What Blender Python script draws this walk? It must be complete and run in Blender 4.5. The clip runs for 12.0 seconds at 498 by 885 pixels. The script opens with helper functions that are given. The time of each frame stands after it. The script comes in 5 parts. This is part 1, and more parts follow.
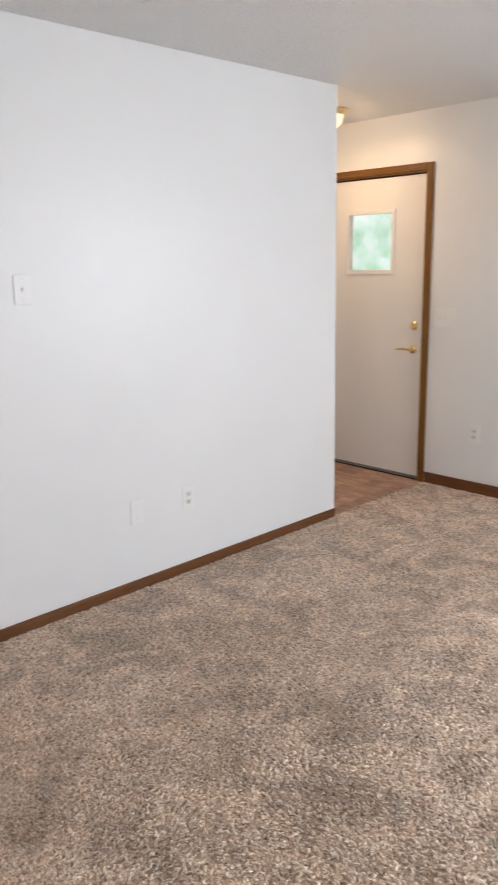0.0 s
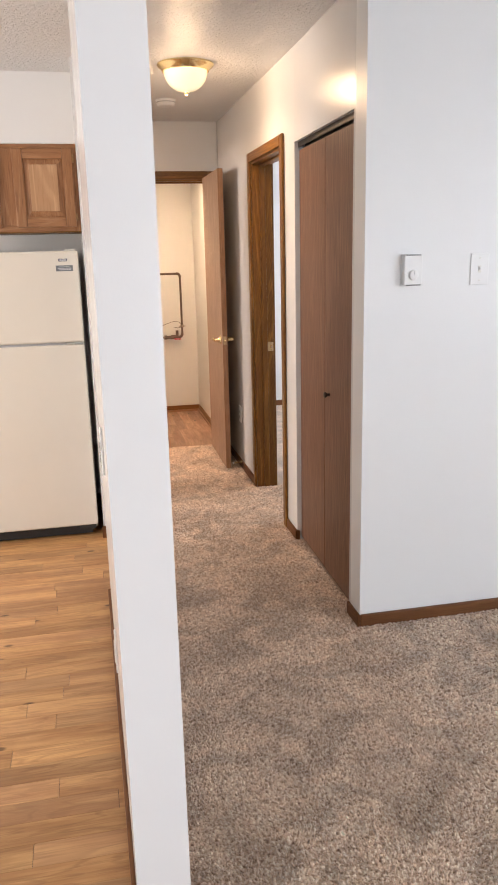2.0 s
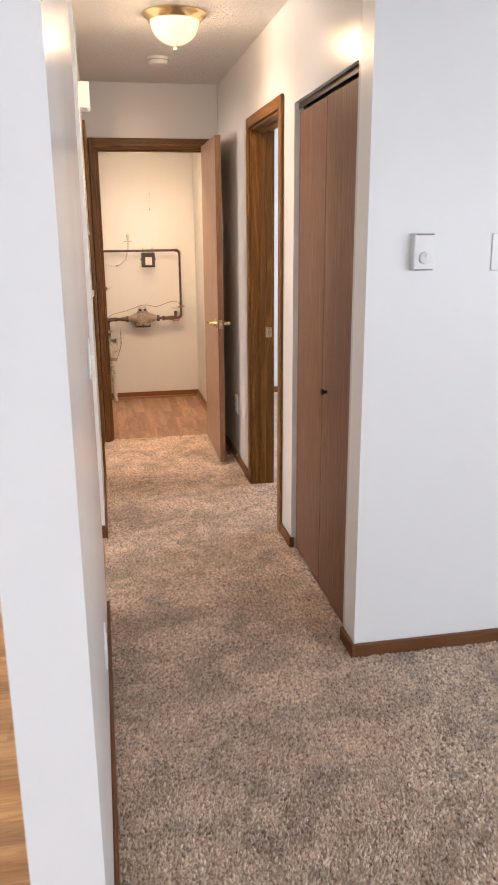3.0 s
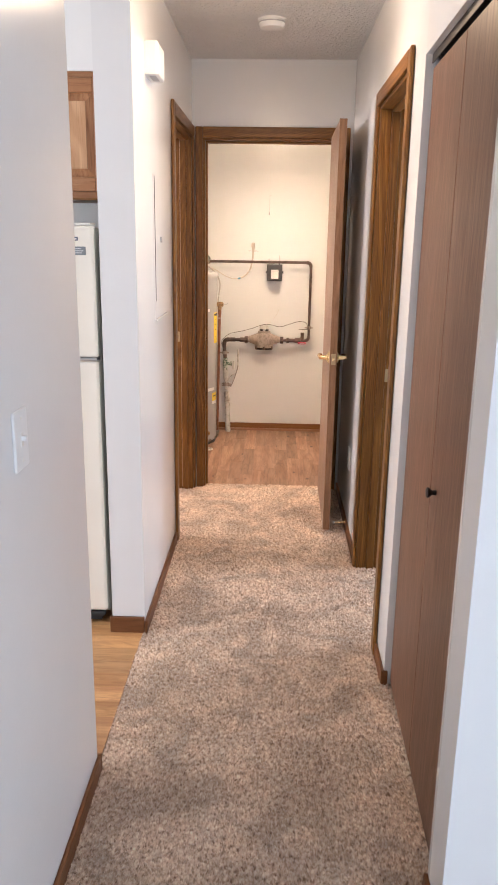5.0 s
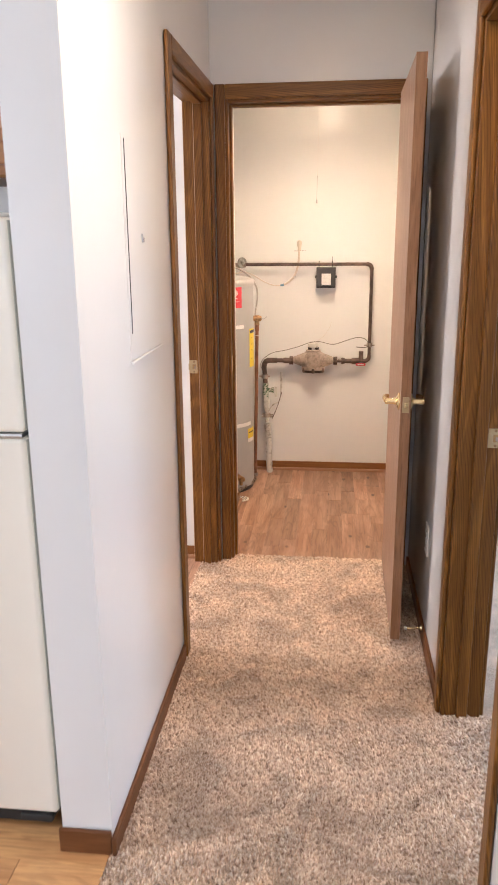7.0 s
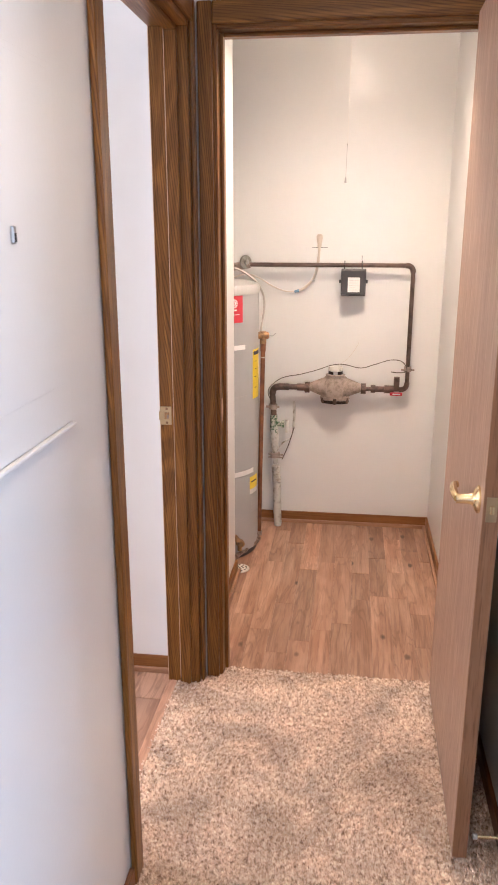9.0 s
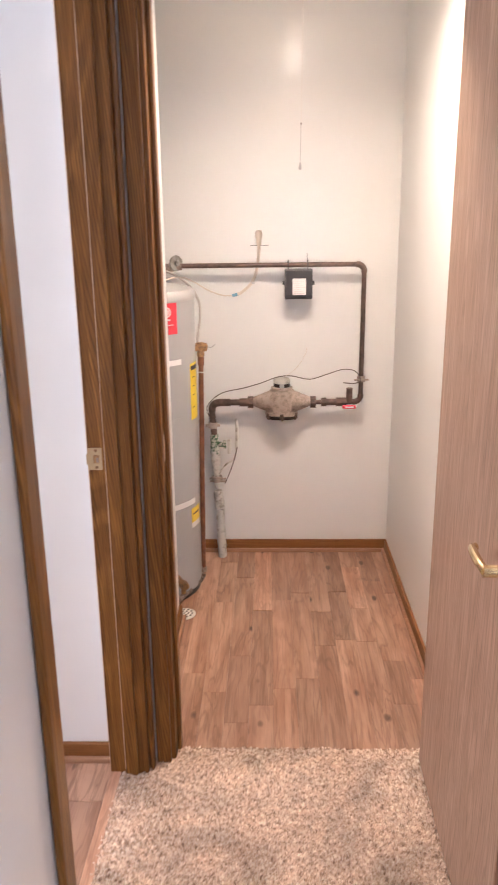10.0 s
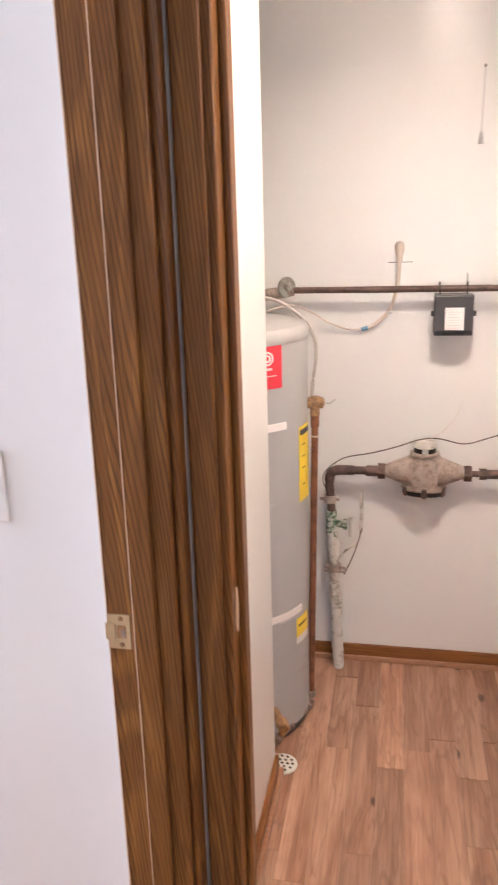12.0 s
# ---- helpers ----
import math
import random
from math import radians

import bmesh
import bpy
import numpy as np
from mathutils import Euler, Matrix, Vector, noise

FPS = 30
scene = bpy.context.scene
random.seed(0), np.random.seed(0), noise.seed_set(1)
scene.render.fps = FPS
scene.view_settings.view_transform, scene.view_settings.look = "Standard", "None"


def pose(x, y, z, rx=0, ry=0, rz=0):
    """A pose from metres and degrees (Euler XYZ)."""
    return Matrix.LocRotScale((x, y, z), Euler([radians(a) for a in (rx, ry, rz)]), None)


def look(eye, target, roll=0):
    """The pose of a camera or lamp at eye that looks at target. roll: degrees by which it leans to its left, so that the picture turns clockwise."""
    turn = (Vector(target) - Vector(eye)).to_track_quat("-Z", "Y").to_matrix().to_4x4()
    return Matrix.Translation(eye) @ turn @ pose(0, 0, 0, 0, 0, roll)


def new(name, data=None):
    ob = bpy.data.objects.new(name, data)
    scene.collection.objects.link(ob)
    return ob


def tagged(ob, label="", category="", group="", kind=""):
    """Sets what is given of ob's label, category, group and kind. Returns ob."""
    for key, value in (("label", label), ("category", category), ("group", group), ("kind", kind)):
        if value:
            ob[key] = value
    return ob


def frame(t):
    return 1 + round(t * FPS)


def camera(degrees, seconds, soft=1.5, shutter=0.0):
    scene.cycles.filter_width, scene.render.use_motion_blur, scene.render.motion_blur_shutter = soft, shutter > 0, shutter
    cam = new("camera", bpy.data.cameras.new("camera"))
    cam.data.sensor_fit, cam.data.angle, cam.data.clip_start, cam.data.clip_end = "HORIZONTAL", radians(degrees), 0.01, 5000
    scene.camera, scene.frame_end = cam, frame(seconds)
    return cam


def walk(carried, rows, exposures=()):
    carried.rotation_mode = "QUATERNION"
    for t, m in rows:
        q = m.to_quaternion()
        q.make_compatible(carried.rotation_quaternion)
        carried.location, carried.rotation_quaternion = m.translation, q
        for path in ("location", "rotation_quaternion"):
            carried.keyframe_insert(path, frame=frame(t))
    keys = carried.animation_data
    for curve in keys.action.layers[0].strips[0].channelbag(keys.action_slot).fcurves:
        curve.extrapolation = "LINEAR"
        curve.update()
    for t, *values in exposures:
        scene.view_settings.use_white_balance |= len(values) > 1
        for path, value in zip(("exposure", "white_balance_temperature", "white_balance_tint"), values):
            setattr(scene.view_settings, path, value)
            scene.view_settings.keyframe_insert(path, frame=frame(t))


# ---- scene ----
cam = camera(36.2, 12.0, soft=1.75, shutter=0.3)
METRES, EYE, TILT, LEAN, TURN = 5.28, 1.535, 0.0, 0.0, -44.0
ROWS = [
    (0.0, 0.0, 0.0, 0.0, -0.26, -13.49, 1.06),
    (0.5, 0.0047, 0.0113, -0.0024, 9.98, -13.88, 1.17),
    (1.0, 0.0002, 0.0147, -0.0012, 19.55, -14.05, 1.25),
    (1.5, -0.0094, 0.0119, 0.0004, 28.16, -13.78, 1.25),
    (2.0, -0.0101, 0.0158, -0.0013, 31.94, -14.21, 1.32),
    (2.5, -0.0165, 0.0446, -0.0055, 32.16, -15.2, 1.11),
    (3.0, -0.0337, 0.0905, -0.0023, 33.1, -15.84, 0.43),
    (3.5, -0.0368, 0.1428, -0.0035, 39.3, -15.64, -1.33),
    (5.5, -0.1365, 0.3234, -0.003, 47.49, -15.18, -0.38),
    (6.0, -0.1683, 0.3612, -0.0063, 49.34, -15.37, 0.08),
    (6.5, -0.2142, 0.396, -0.0044, 49.34, -15.68, 0.4),
    (7.0, -0.2514, 0.4466, -0.0058, 50.24, -15.29, 0.46),
    (9.0, -0.3986, 0.5844, -0.0048, 51.62, -15.98, -0.0),
    (9.5, -0.4279, 0.6103, -0.0075, 50.74, -16.27, 0.04),
    (10.0, -0.472, 0.6269, -0.0041, 45.4, -16.39, 0.66),
    (10.5, -0.4994, 0.6537, -0.0051, 43.08, -16.39, 1.0),
    (11.0, -0.5242, 0.6968, -0.0029, 46.56, -15.79, 0.93),
    (11.5, -0.5527, 0.7233, -0.0055, 50.95, -15.74, 0.99),
    (12.0, -0.5875, 0.7372, -0.0031, 54.97, -15.71, 1.6),
]
EXPOSURES = [(0.0, -0.15, 6700, 16), (0.5, -0.12, 7000, 20), (1.2, -0.1, 7000, 20), (2.0, -0.08, 6700, 17), (3.5, 0.0, 6450, 17), (5.5, 0.17, 5750, 14), (7.0, 0.14, 5850, 15), (9.0, 0.12, 5300, 16), (12.0, 0.10, 5180, 17)]
walk(cam, [(t, pose(0, 0, EYE, TILT, LEAN, TURN) @ pose(METRES * x, METRES * y, METRES * z, 90 + pitch, roll, yaw)) for t, x, y, z, yaw, pitch, roll in ROWS], EXPOSURES)

# ---------------------------------------------------------------- light
world = bpy.data.worlds.new("sky")
scene.world = world
world.use_nodes = True
sky = world.node_tree.nodes.new("ShaderNodeTexSky")
sky.sky_type, sky.sun_disc = "NISHITA", False
sky.sun_elevation, sky.sun_rotation = radians(50), radians(200)
world.node_tree.links.new(sky.outputs[0], world.node_tree.nodes["Background"].inputs[0])
world.node_tree.nodes["Background"].inputs[1].default_value = 0.1

COOL, WARM, UTILITY = (0.79, 0.895, 1.0), (1.0, 0.70, 0.42), (1.0, 0.725, 0.455)


def area_lamp(name, eye, target, w, h, watts, color):
    d = bpy.data.lights.new(name, "AREA")
    d.shape, d.size, d.size_y, d.energy, d.color = "RECTANGLE", w, h, watts, color
    ob = new(name, d)
    ob.matrix_world = look(eye, target)
    return ob


def bulb(name, place, watts, color, radius):
    d = bpy.data.lights.new(name, "POINT")
    d.energy, d.color, d.shadow_soft_size = watts, color, radius
    ob = new(name, d)
    ob.location = place
    return ob


# daylight in the window openings
area_lamp("daylight_living", (2.5, -2.98, 1.25), (2.5, 0, 0.5), 3.5, 1.7, 90, COOL)
# two added lamps, sources unseen, brighten the partition and the entry wall
area_lamp("daylight_living_east", (4.36, -0.7, 1.45), (0, 0.6, 1.0), 1.8, 1.3, 78, COOL)
area_lamp("daylight_living_west", (-2.94, -0.9, 1.45), (3, 0.9, 1.0), 1.8, 1.3, 36, COOL)
# kitchen fill: an assumed source out of view, added to light fridge and floor
area_lamp("daylight_kitchen", (-2.95, 3.2, 1.5), (0, 3.2, 1.5), 1.3, 1.0, 76, (1.0, 0.94, 0.86))
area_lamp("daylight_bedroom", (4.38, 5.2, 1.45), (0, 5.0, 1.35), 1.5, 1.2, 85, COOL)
# bathroom fill: warm lamp added to brighten its wall, no source in view
area_lamp("daylight_bath", (-2.95, 5.55, 1.6), (0, 5.55, 1.3), 0.6, 0.7, 76, (1.0, 0.865, 0.765))
# ceiling lamps: the bare source, and the wide downward light of each fixture


def ceiling_glow(name, place, watts, color, size, spread=180):
    d = bpy.data.lights.new(name, "AREA")
    d.shape, d.size, d.energy, d.color = "DISK", size, watts, color
    d.spread = radians(spread)
    ob = new(name, d)
    ob.location = place
    return ob


bulb("hall_bulb", (0.60, 4.25, 2.345), 8.5, WARM, 0.05)
ceiling_glow("hall_glow", (0.60, 4.25, 2.305), 6.5, WARM, 0.24, 165)
bulb("entry_bulb", (3.95, 3.335, 2.345), 4, WARM, 0.05)
ceiling_glow("entry_glow", (3.95, 3.335, 2.305), 6, WARM, 0.20)
bulb("utility_bulb", (0.64, 6.38, 2.325), 5.5, UTILITY, 0.035)
ceiling_glow("utility_glow", (0.64, 6.38, 2.285), 23.0, UTILITY, 0.20, 152)

# ---------------------------------------------------------------- materials


class Nodes:
    """Short writing for one node material."""

    def __init__(self, name):
        self.m = bpy.data.materials.new(name)
        self.m.use_nodes = True
        self.t = self.m.node_tree
        self.b = self.t.nodes["Principled BSDF"]

    def put(self, socket, value):
        if isinstance(value, bpy.types.NodeSocket):
            self.t.links.new(value, socket)
        elif value is not None:
            socket.default_value = (*value, 1.0) if isinstance(value, tuple) and len(value) == 3 and socket.type == "RGBA" else value

    def add(self, kind, out=0, props=None, **ins):
        n = self.t.nodes.new("ShaderNode" + kind)
        for k, v in (props or {}).items():
            setattr(n, k, v)
        for k, v in ins.items():
            key = int(k[1:]) if k[0] == "i" and k[1:].isdigit() else k.replace("_", " ")
            self.put(n.inputs[key], v)
        return n.outputs[out]

    def coords(self, scale=(1, 1, 1), shift=None):
        c = self.add("TexCoord", 3)
        if shift is not None:
            c = self.add("VectorMath", 0, {"operation": "ADD"}, i0=c, i1=shift)
        return self.add("Mapping", 0, Vector=c, Scale=scale)

    def noise(self, vec, scale, detail=4.0, rough=0.55, dist=0.0):
        return self.add("TexNoise", 0, Vector=vec, Scale=scale, Detail=detail, Roughness=rough, Distortion=dist)

    def ramp(self, fac, *stops):
        n = self.t.nodes.new("ShaderNodeValToRGB")
        r = n.color_ramp
        while len(r.elements) < len(stops):
            r.elements.new(0.5)
        for e, (p, c) in zip(r.elements, stops):
            e.position, e.color = p, (*c, 1) if isinstance(c, tuple) else (c, c, c, 1)
        self.put(n.inputs[0], fac)
        return n.outputs[0]

    def mix(self, fac, a, b, blend="MIX"):
        n = self.t.nodes.new("ShaderNodeMix")
        n.data_type, n.blend_type = "RGBA", blend
        self.put(n.inputs[0], fac), self.put(n.inputs[6], a), self.put(n.inputs[7], b)
        return n.outputs[2]

    def math(self, op, a, b=0.0):
        return self.add("Math", 0, {"operation": op}, i0=a, i1=b)

    def bump(self, height, strength=0.3, distance=0.002):
        self.put(self.b.inputs["Normal"], self.add("Bump", 0, Height=height, Strength=strength, Distance=distance))

    def end(self, color=None, rough=None, metal=None, **ins):
        self.put(self.b.inputs["Base Color"], color)
        self.put(self.b.inputs["Roughness"], rough)
        self.put(self.b.inputs["Metallic"], metal)
        for k, v in ins.items():
            self.put(self.b.inputs[k.replace("_", " ")], v)
        return self.m


def paint(name, color, rough=0.31, peel=0.11, size=120.0):
    """Rolled wall paint: faint roller texture, faint scuffs."""
    n = Nodes(name)
    c = n.coords()
    big = n.noise(c, 1.3, 5, 0.6)
    col = n.mix(n.ramp(big, (0.35, 0.0), (0.7, 1.0)), tuple(v * 0.965 for v in color), color)
    n.bump(n.noise(c, size, 3, 0.5), peel, 0.0015)
    return n.end(col, n.math("ADD", n.math("MULTIPLY", big, 0.06), rough))


def stipple(name, color):
    """Sprayed ceiling texture."""
    n = Nodes(name)
    c = n.coords()
    a = n.ramp(n.noise(c, 55, 4, 0.6), (0.48, 0.0), (0.62, 1.0))
    h = n.math("ADD", a, n.math("MULTIPLY", n.noise(c, 190, 3), 0.5))
    n.bump(h, 0.9, 0.005)
    return n.end(n.mix(n.noise(c, 2.2, 4), tuple(v * 0.95 for v in color), color), 0.40)


def wood(name, dark, mid, light, along="z", rough=0.33, plain=0.8, random_shift=True, grain=1.0, lines=0.0, figure=0.6):
    """Stained oak: cathedral figure, pores along the grain, slow change of tone; lines: the spacing of dark growth lines."""
    n = Nodes(name)
    shift = n.math("MULTIPLY", n.add("ObjectInfo", 5), 37.0) if random_shift else None
    stretch = {"x": (0.09, 1, 1), "y": (1, 0.09, 1), "z": (1, 1, 0.09)}[along]
    fine = {"x": (0.045, 1, 1), "y": (1, 0.045, 1), "z": (1, 1, 0.045)}[along]
    c = n.coords(stretch, shift)
    field = n.noise(c, 8.0 * grain, 2, 0.45, 0.4)
    rings = n.math("SINE", n.math("MULTIPLY", field, 80.0))
    pores = n.noise(n.coords(fine, shift), 210, 4, 0.65)
    streak = n.noise(n.coords(fine, shift), 45, 4, 0.6)
    col = n.mix(n.ramp(rings, (0.0, 0.0), (1.0, 1.0)), mid, light)
    col = n.mix(n.ramp(streak, (0.35, 0.8), (0.65, 0.0)), col, mid)
    col = n.mix(n.math("MULTIPLY", n.ramp(pores, (0.50, 0.0), (0.66, 1.0)), plain), col, dark)
    col = n.mix(n.math("MULTIPLY", n.ramp(n.noise(n.coords(stretch, shift), 2.0, 3), (0.35, 0.0), (0.75, 1.0)), 0.22), col, dark)
    if lines:
        k = 6.2832 / lines
        slow = {"x": (0.05, 1, 1), "y": (1, 0.05, 1), "z": (1, 1, 0.10)}[along]
        across = {"x": (0.10 * k, k, k), "y": (k, 0.10 * k, k), "z": (k, k, 0.10 * k)}[along]
        drift = n.math("MULTIPLY", n.noise(n.coords(slow, shift), 11.0, 2, 0.5), 52.0)
        phase = n.math("ADD", n.add("VectorMath", 1, {"operation": "DOT_PRODUCT"}, i0=n.coords((1, 1, 1), shift), i1=across), drift)
        line = n.ramp(n.math("SINE", phase), (0.10, 0.0), (0.75, 1.0))
        broken = n.ramp(n.noise(n.coords(fine, shift), 60, 3, 0.6), (0.36, 0.25), (0.60, 1.0))
        col = n.mix(n.math("MULTIPLY", n.math("MULTIPLY", line, broken), figure), col, dark)
    n.bump(pores, 0.12, 0.0008)
    return n.end(col, n.math("ADD", n.math("MULTIPLY", pores, 0.15), rough), Specular_IOR_Level=0.33)


def laminate(name, dark, mid, light, along="y", low=0.66, high=1.30):
    """Laminate boards: tone by board, streaks along it, knots."""
    n = Nodes(name)
    rnd = n.add("ObjectInfo", 5)
    shift = n.math("MULTIPLY", rnd, 53.0)
    stretch = {"x": (0.12, 1, 1), "y": (1, 0.12, 1)}[along]
    fine = {"x": (0.03, 1, 1), "y": (1, 0.03, 1)}[along]
    c = n.coords(stretch, shift)
    field = n.noise(c, 14, 3, 0.55, 0.5)
    rings = n.math("SINE", n.math("MULTIPLY", field, 46.0))
    streak = n.noise(n.coords(fine, shift), 120, 5, 0.7)
    wide = n.noise(c, 16, 4, 0.6)
    col = n.mix(n.ramp(wide, (0.40, 0.0), (0.60, 1.0)), mid, light)
    col = n.mix(n.math("MULTIPLY", n.ramp(rings, (0.45, 0.0), (1.0, 1.0)), 0.30), col, dark)
    col = n.mix(n.math("MULTIPLY", n.ramp(streak, (0.40, 1.0), (0.52, 0.0)), 0.28), col, dark)
    pale = n.ramp(n.math("FRACT", n.math("MULTIPLY", rnd, 19.7)), (0.3, 0.0), (1.0, 0.28))
    col = n.mix(pale, col, tuple(0.25 * v + 0.75 * w for v, w in zip(mid, (0.40, 0.235, 0.165))))
    tone = n.ramp(n.math("FRACT", n.math("MULTIPLY", rnd, 7.31)), (0.0, low), (1.0, high))
    col = n.mix(1.0, col, tone, "MULTIPLY")
    kn = n.add("TexVoronoi", 0, Vector=n.coords({"x": (0.5, 1, 1), "y": (1, 0.5, 1)}[along], shift), Scale=9.5)
    knot = n.ramp(n.math("ADD", kn, n.math("MULTIPLY", n.noise(c, 60, 2), 0.12)), (0.125, 1.0), (0.185, 0.0))
    col = n.mix(n.math("MULTIPLY", knot, 0.8), col, tuple(v * 0.3 for v in dark))
    smudge = n.ramp(n.noise(n.add("NewGeometry", 0), 4.5, 5, 0.65), (0.50, 0.0), (0.72, 0.35))
    col = n.mix(smudge, col, tuple(v * 0.8 for v in mid))
    n.bump(streak, 0.1, 0.0006)
    return n.end(col, n.math("ADD", n.math("MULTIPLY", streak, 0.2), 0.3))


def plain(name, color, rough=0.45, metal=0.0, vary=0.06, size=14.0, relief=0.0, **ins):
    n = Nodes(name)
    c = n.coords()
    f = n.noise(c, size, 5, 0.6)
    col = n.mix(n.ramp(f, (0.3, 0.0), (0.7, 1.0)), tuple(v * (1 - vary) for v in color), tuple(min(1, v * (1 + vary)) for v in color))
    if relief:
        n.bump(n.noise(c, size * 12, 3), relief, 0.001)
    return n.end(col, n.math("ADD", n.math("MULTIPLY", f, 0.05), rough - 0.015), metal, **ins)


def worn(name, base, stain, rough=0.5, metal=0.0, size=40.0, cover=(0.45, 0.6), relief=0.4):
    """Metal or plaster with patches of another tone."""
    n = Nodes(name)
    c = n.coords()
    f = n.noise(c, size, 6, 0.7)
    col = n.mix(n.ramp(f, (cover[0], 0.0), (cover[1], 1.0)), base, stain)
    n.bump(n.noise(c, size * 3, 5, 0.7), relief, 0.0015)
    return n.end(col, n.math("ADD", n.math("MULTIPLY", f, 0.3), rough - 0.15), metal)


WALL = paint("wall_paint", (0.80, 0.80, 0.785))
UTILWALL = paint("closet_wall_paint", (0.80, 0.80, 0.785), 0.19, 0.13, 90)
GLOSSWALL = paint("semigloss_wall_paint", (0.80, 0.80, 0.785), 0.20)
CEIL = stipple("ceiling_paint", (0.78, 0.78, 0.77))
OAK = wood("stained_oak", (0.050, 0.016, 0.0022), (0.200, 0.084, 0.0150), (0.335, 0.155, 0.031), "z", 0.30, 0.42, lines=0.0070, figure=0.62)
OAK_X = wood("stained_oak_across", (0.050, 0.016, 0.0022), (0.200, 0.084, 0.0150), (0.335, 0.155, 0.031), "x", 0.30, 0.42, lines=0.0070, figure=0.62)
OAK_Y = wood("stained_oak_along", (0.050, 0.016, 0.0022), (0.200, 0.084, 0.0150), (0.335, 0.155, 0.031), "y", 0.30, 0.42, lines=0.0070, figure=0.62)
BASE = wood("baseboard_oak", (0.06, 0.020, 0.007), (0.155, 0.058, 0.018), (0.195, 0.079, 0.026), "x", 0.42, 0.4)
BASE_Y = wood("baseboard_oak_along", (0.06, 0.020, 0.007), (0.155, 0.058, 0.018), (0.195, 0.079, 0.026), "y", 0.42, 0.4)
UTILBASE = wood("closet_baseboard", (0.09, 0.032, 0.008), (0.235, 0.098, 0.026), (0.29, 0.132, 0.038), "x", 0.36, 0.4)
UTILBASE_Y = wood("closet_baseboard_along", (0.09, 0.032, 0.008), (0.235, 0.098, 0.026), (0.29, 0.132, 0.038), "y", 0.36, 0.4)
SHOE = wood("shoe_wood", (0.16, 0.075, 0.035), (0.36, 0.20, 0.115), (0.43, 0.25, 0.15), "x", 0.36, 0.4)
DOORWOOD = wood("door_veneer", (0.135, 0.074, 0.044), (0.305, 0.190, 0.124), (0.395, 0.258, 0.178), "z", 0.34, 0.6, True, 0.8, 0.016, 0.42)
DOOREDGE = wood("door_edge_oak", (0.10, 0.045, 0.02), (0.27, 0.145, 0.075), (0.32, 0.18, 0.10), "z", 0.36, 0.5)
BIFOLD = wood("bifold_veneer", (0.080, 0.034, 0.019), (0.185, 0.090, 0.053), (0.255, 0.133, 0.082), "z", 0.33, 0.6, True, 0.8, 0.013, 0.34)
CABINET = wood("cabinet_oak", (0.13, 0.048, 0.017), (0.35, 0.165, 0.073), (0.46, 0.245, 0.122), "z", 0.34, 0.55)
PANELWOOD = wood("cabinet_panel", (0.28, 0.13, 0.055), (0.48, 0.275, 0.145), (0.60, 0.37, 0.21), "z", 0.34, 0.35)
CABINET_X = wood("cabinet_oak_across", (0.13, 0.048, 0.017), (0.35, 0.165, 0.073), (0.46, 0.245, 0.122), "x", 0.34, 0.55)
PLANK_Y = laminate("laminate_utility", (0.10, 0.041, 0.020), (0.335, 0.176, 0.105), (0.51, 0.315, 0.207), "y", 0.72, 1.24)
# same laminate as the utility floor, with the kitchen's warm light in its colour
PLANK_X = laminate("laminate_warm_lit", (0.17, 0.068, 0.020), (0.41, 0.203, 0.078), (0.59, 0.340, 0.145), "x", 0.78, 1.16)
UNDER = plain("underlay", (0.10, 0.06, 0.035), 0.7)
WHITE = plain("white_plastic", (0.80, 0.80, 0.78), 0.35, vary=0.02)
DIMWHITE = plain("aged_white_plastic", (0.74, 0.72, 0.66), 0.4, vary=0.03)
DARK = plain("dark_slot", (0.03, 0.03, 0.03), 0.6)
GREYED = plain("grey_plastic", (0.42, 0.42, 0.42), 0.45)
BRASS = plain("polished_brass", (0.82, 0.67, 0.38), 0.22, 1.0, 0.05)
SATIN = plain("satin_brass", (0.52, 0.41, 0.25), 0.38, 1.0, 0.08)
STEEL = plain("steel", (0.55, 0.55, 0.54), 0.35, 1.0, 0.08)
DARKMETAL = plain("dark_bronze", (0.035, 0.028, 0.024), 0.4, 0.6)
FRIDGE = plain("fridge_enamel", (0.80, 0.755, 0.655), 0.32, vary=0.02, size=3, relief=0.08)
FRIDGESIDE = plain("fridge_side", (0.42, 0.42, 0.36), 0.45, vary=0.05)
BLACK = plain("black_rubber", (0.02, 0.02, 0.02), 0.6)
DOORWHITE = paint("door_paint", (0.80, 0.775, 0.735), 0.30, 0.12, 60)
TANK = plain("tank_enamel", (0.40, 0.405, 0.41), 0.34, vary=0.04, size=5)
TANKTOP = plain("tank_top", (0.45, 0.45, 0.44), 0.45, vary=0.05)
RED = plain("red_label", (0.62, 0.035, 0.055), 0.4)
YELLOW = plain("yellow_label", (0.85, 0.66, 0.02), 0.4)
PAPER = plain("white_label", (0.82, 0.81, 0.80), 0.5, vary=0.03)
PALEINK = plain("faded_print", (0.55, 0.55, 0.56), 0.6)
INK = plain("ink", (0.05, 0.05, 0.06), 0.6)
BLUEINK = plain("blue_ink", (0.10, 0.11, 0.16), 0.5)
COPPER = worn("aged_copper", (0.27, 0.115, 0.055), (0.17, 0.075, 0.042), 0.48, 0.45, 22)
OLDCOPPER = worn("tarnished_copper", (0.145, 0.095, 0.074), (0.080, 0.057, 0.047), 0.5, 0.45, 25)
BRONZE = worn("meter_bronze", (0.40, 0.33, 0.28), (0.25, 0.195, 0.155), 0.62, 0.15, 45, (0.45, 0.65), 0.5)
OLDBRASS = worn("old_brass", (0.45, 0.27, 0.12), (0.26, 0.17, 0.10), 0.5, 0.6, 60)
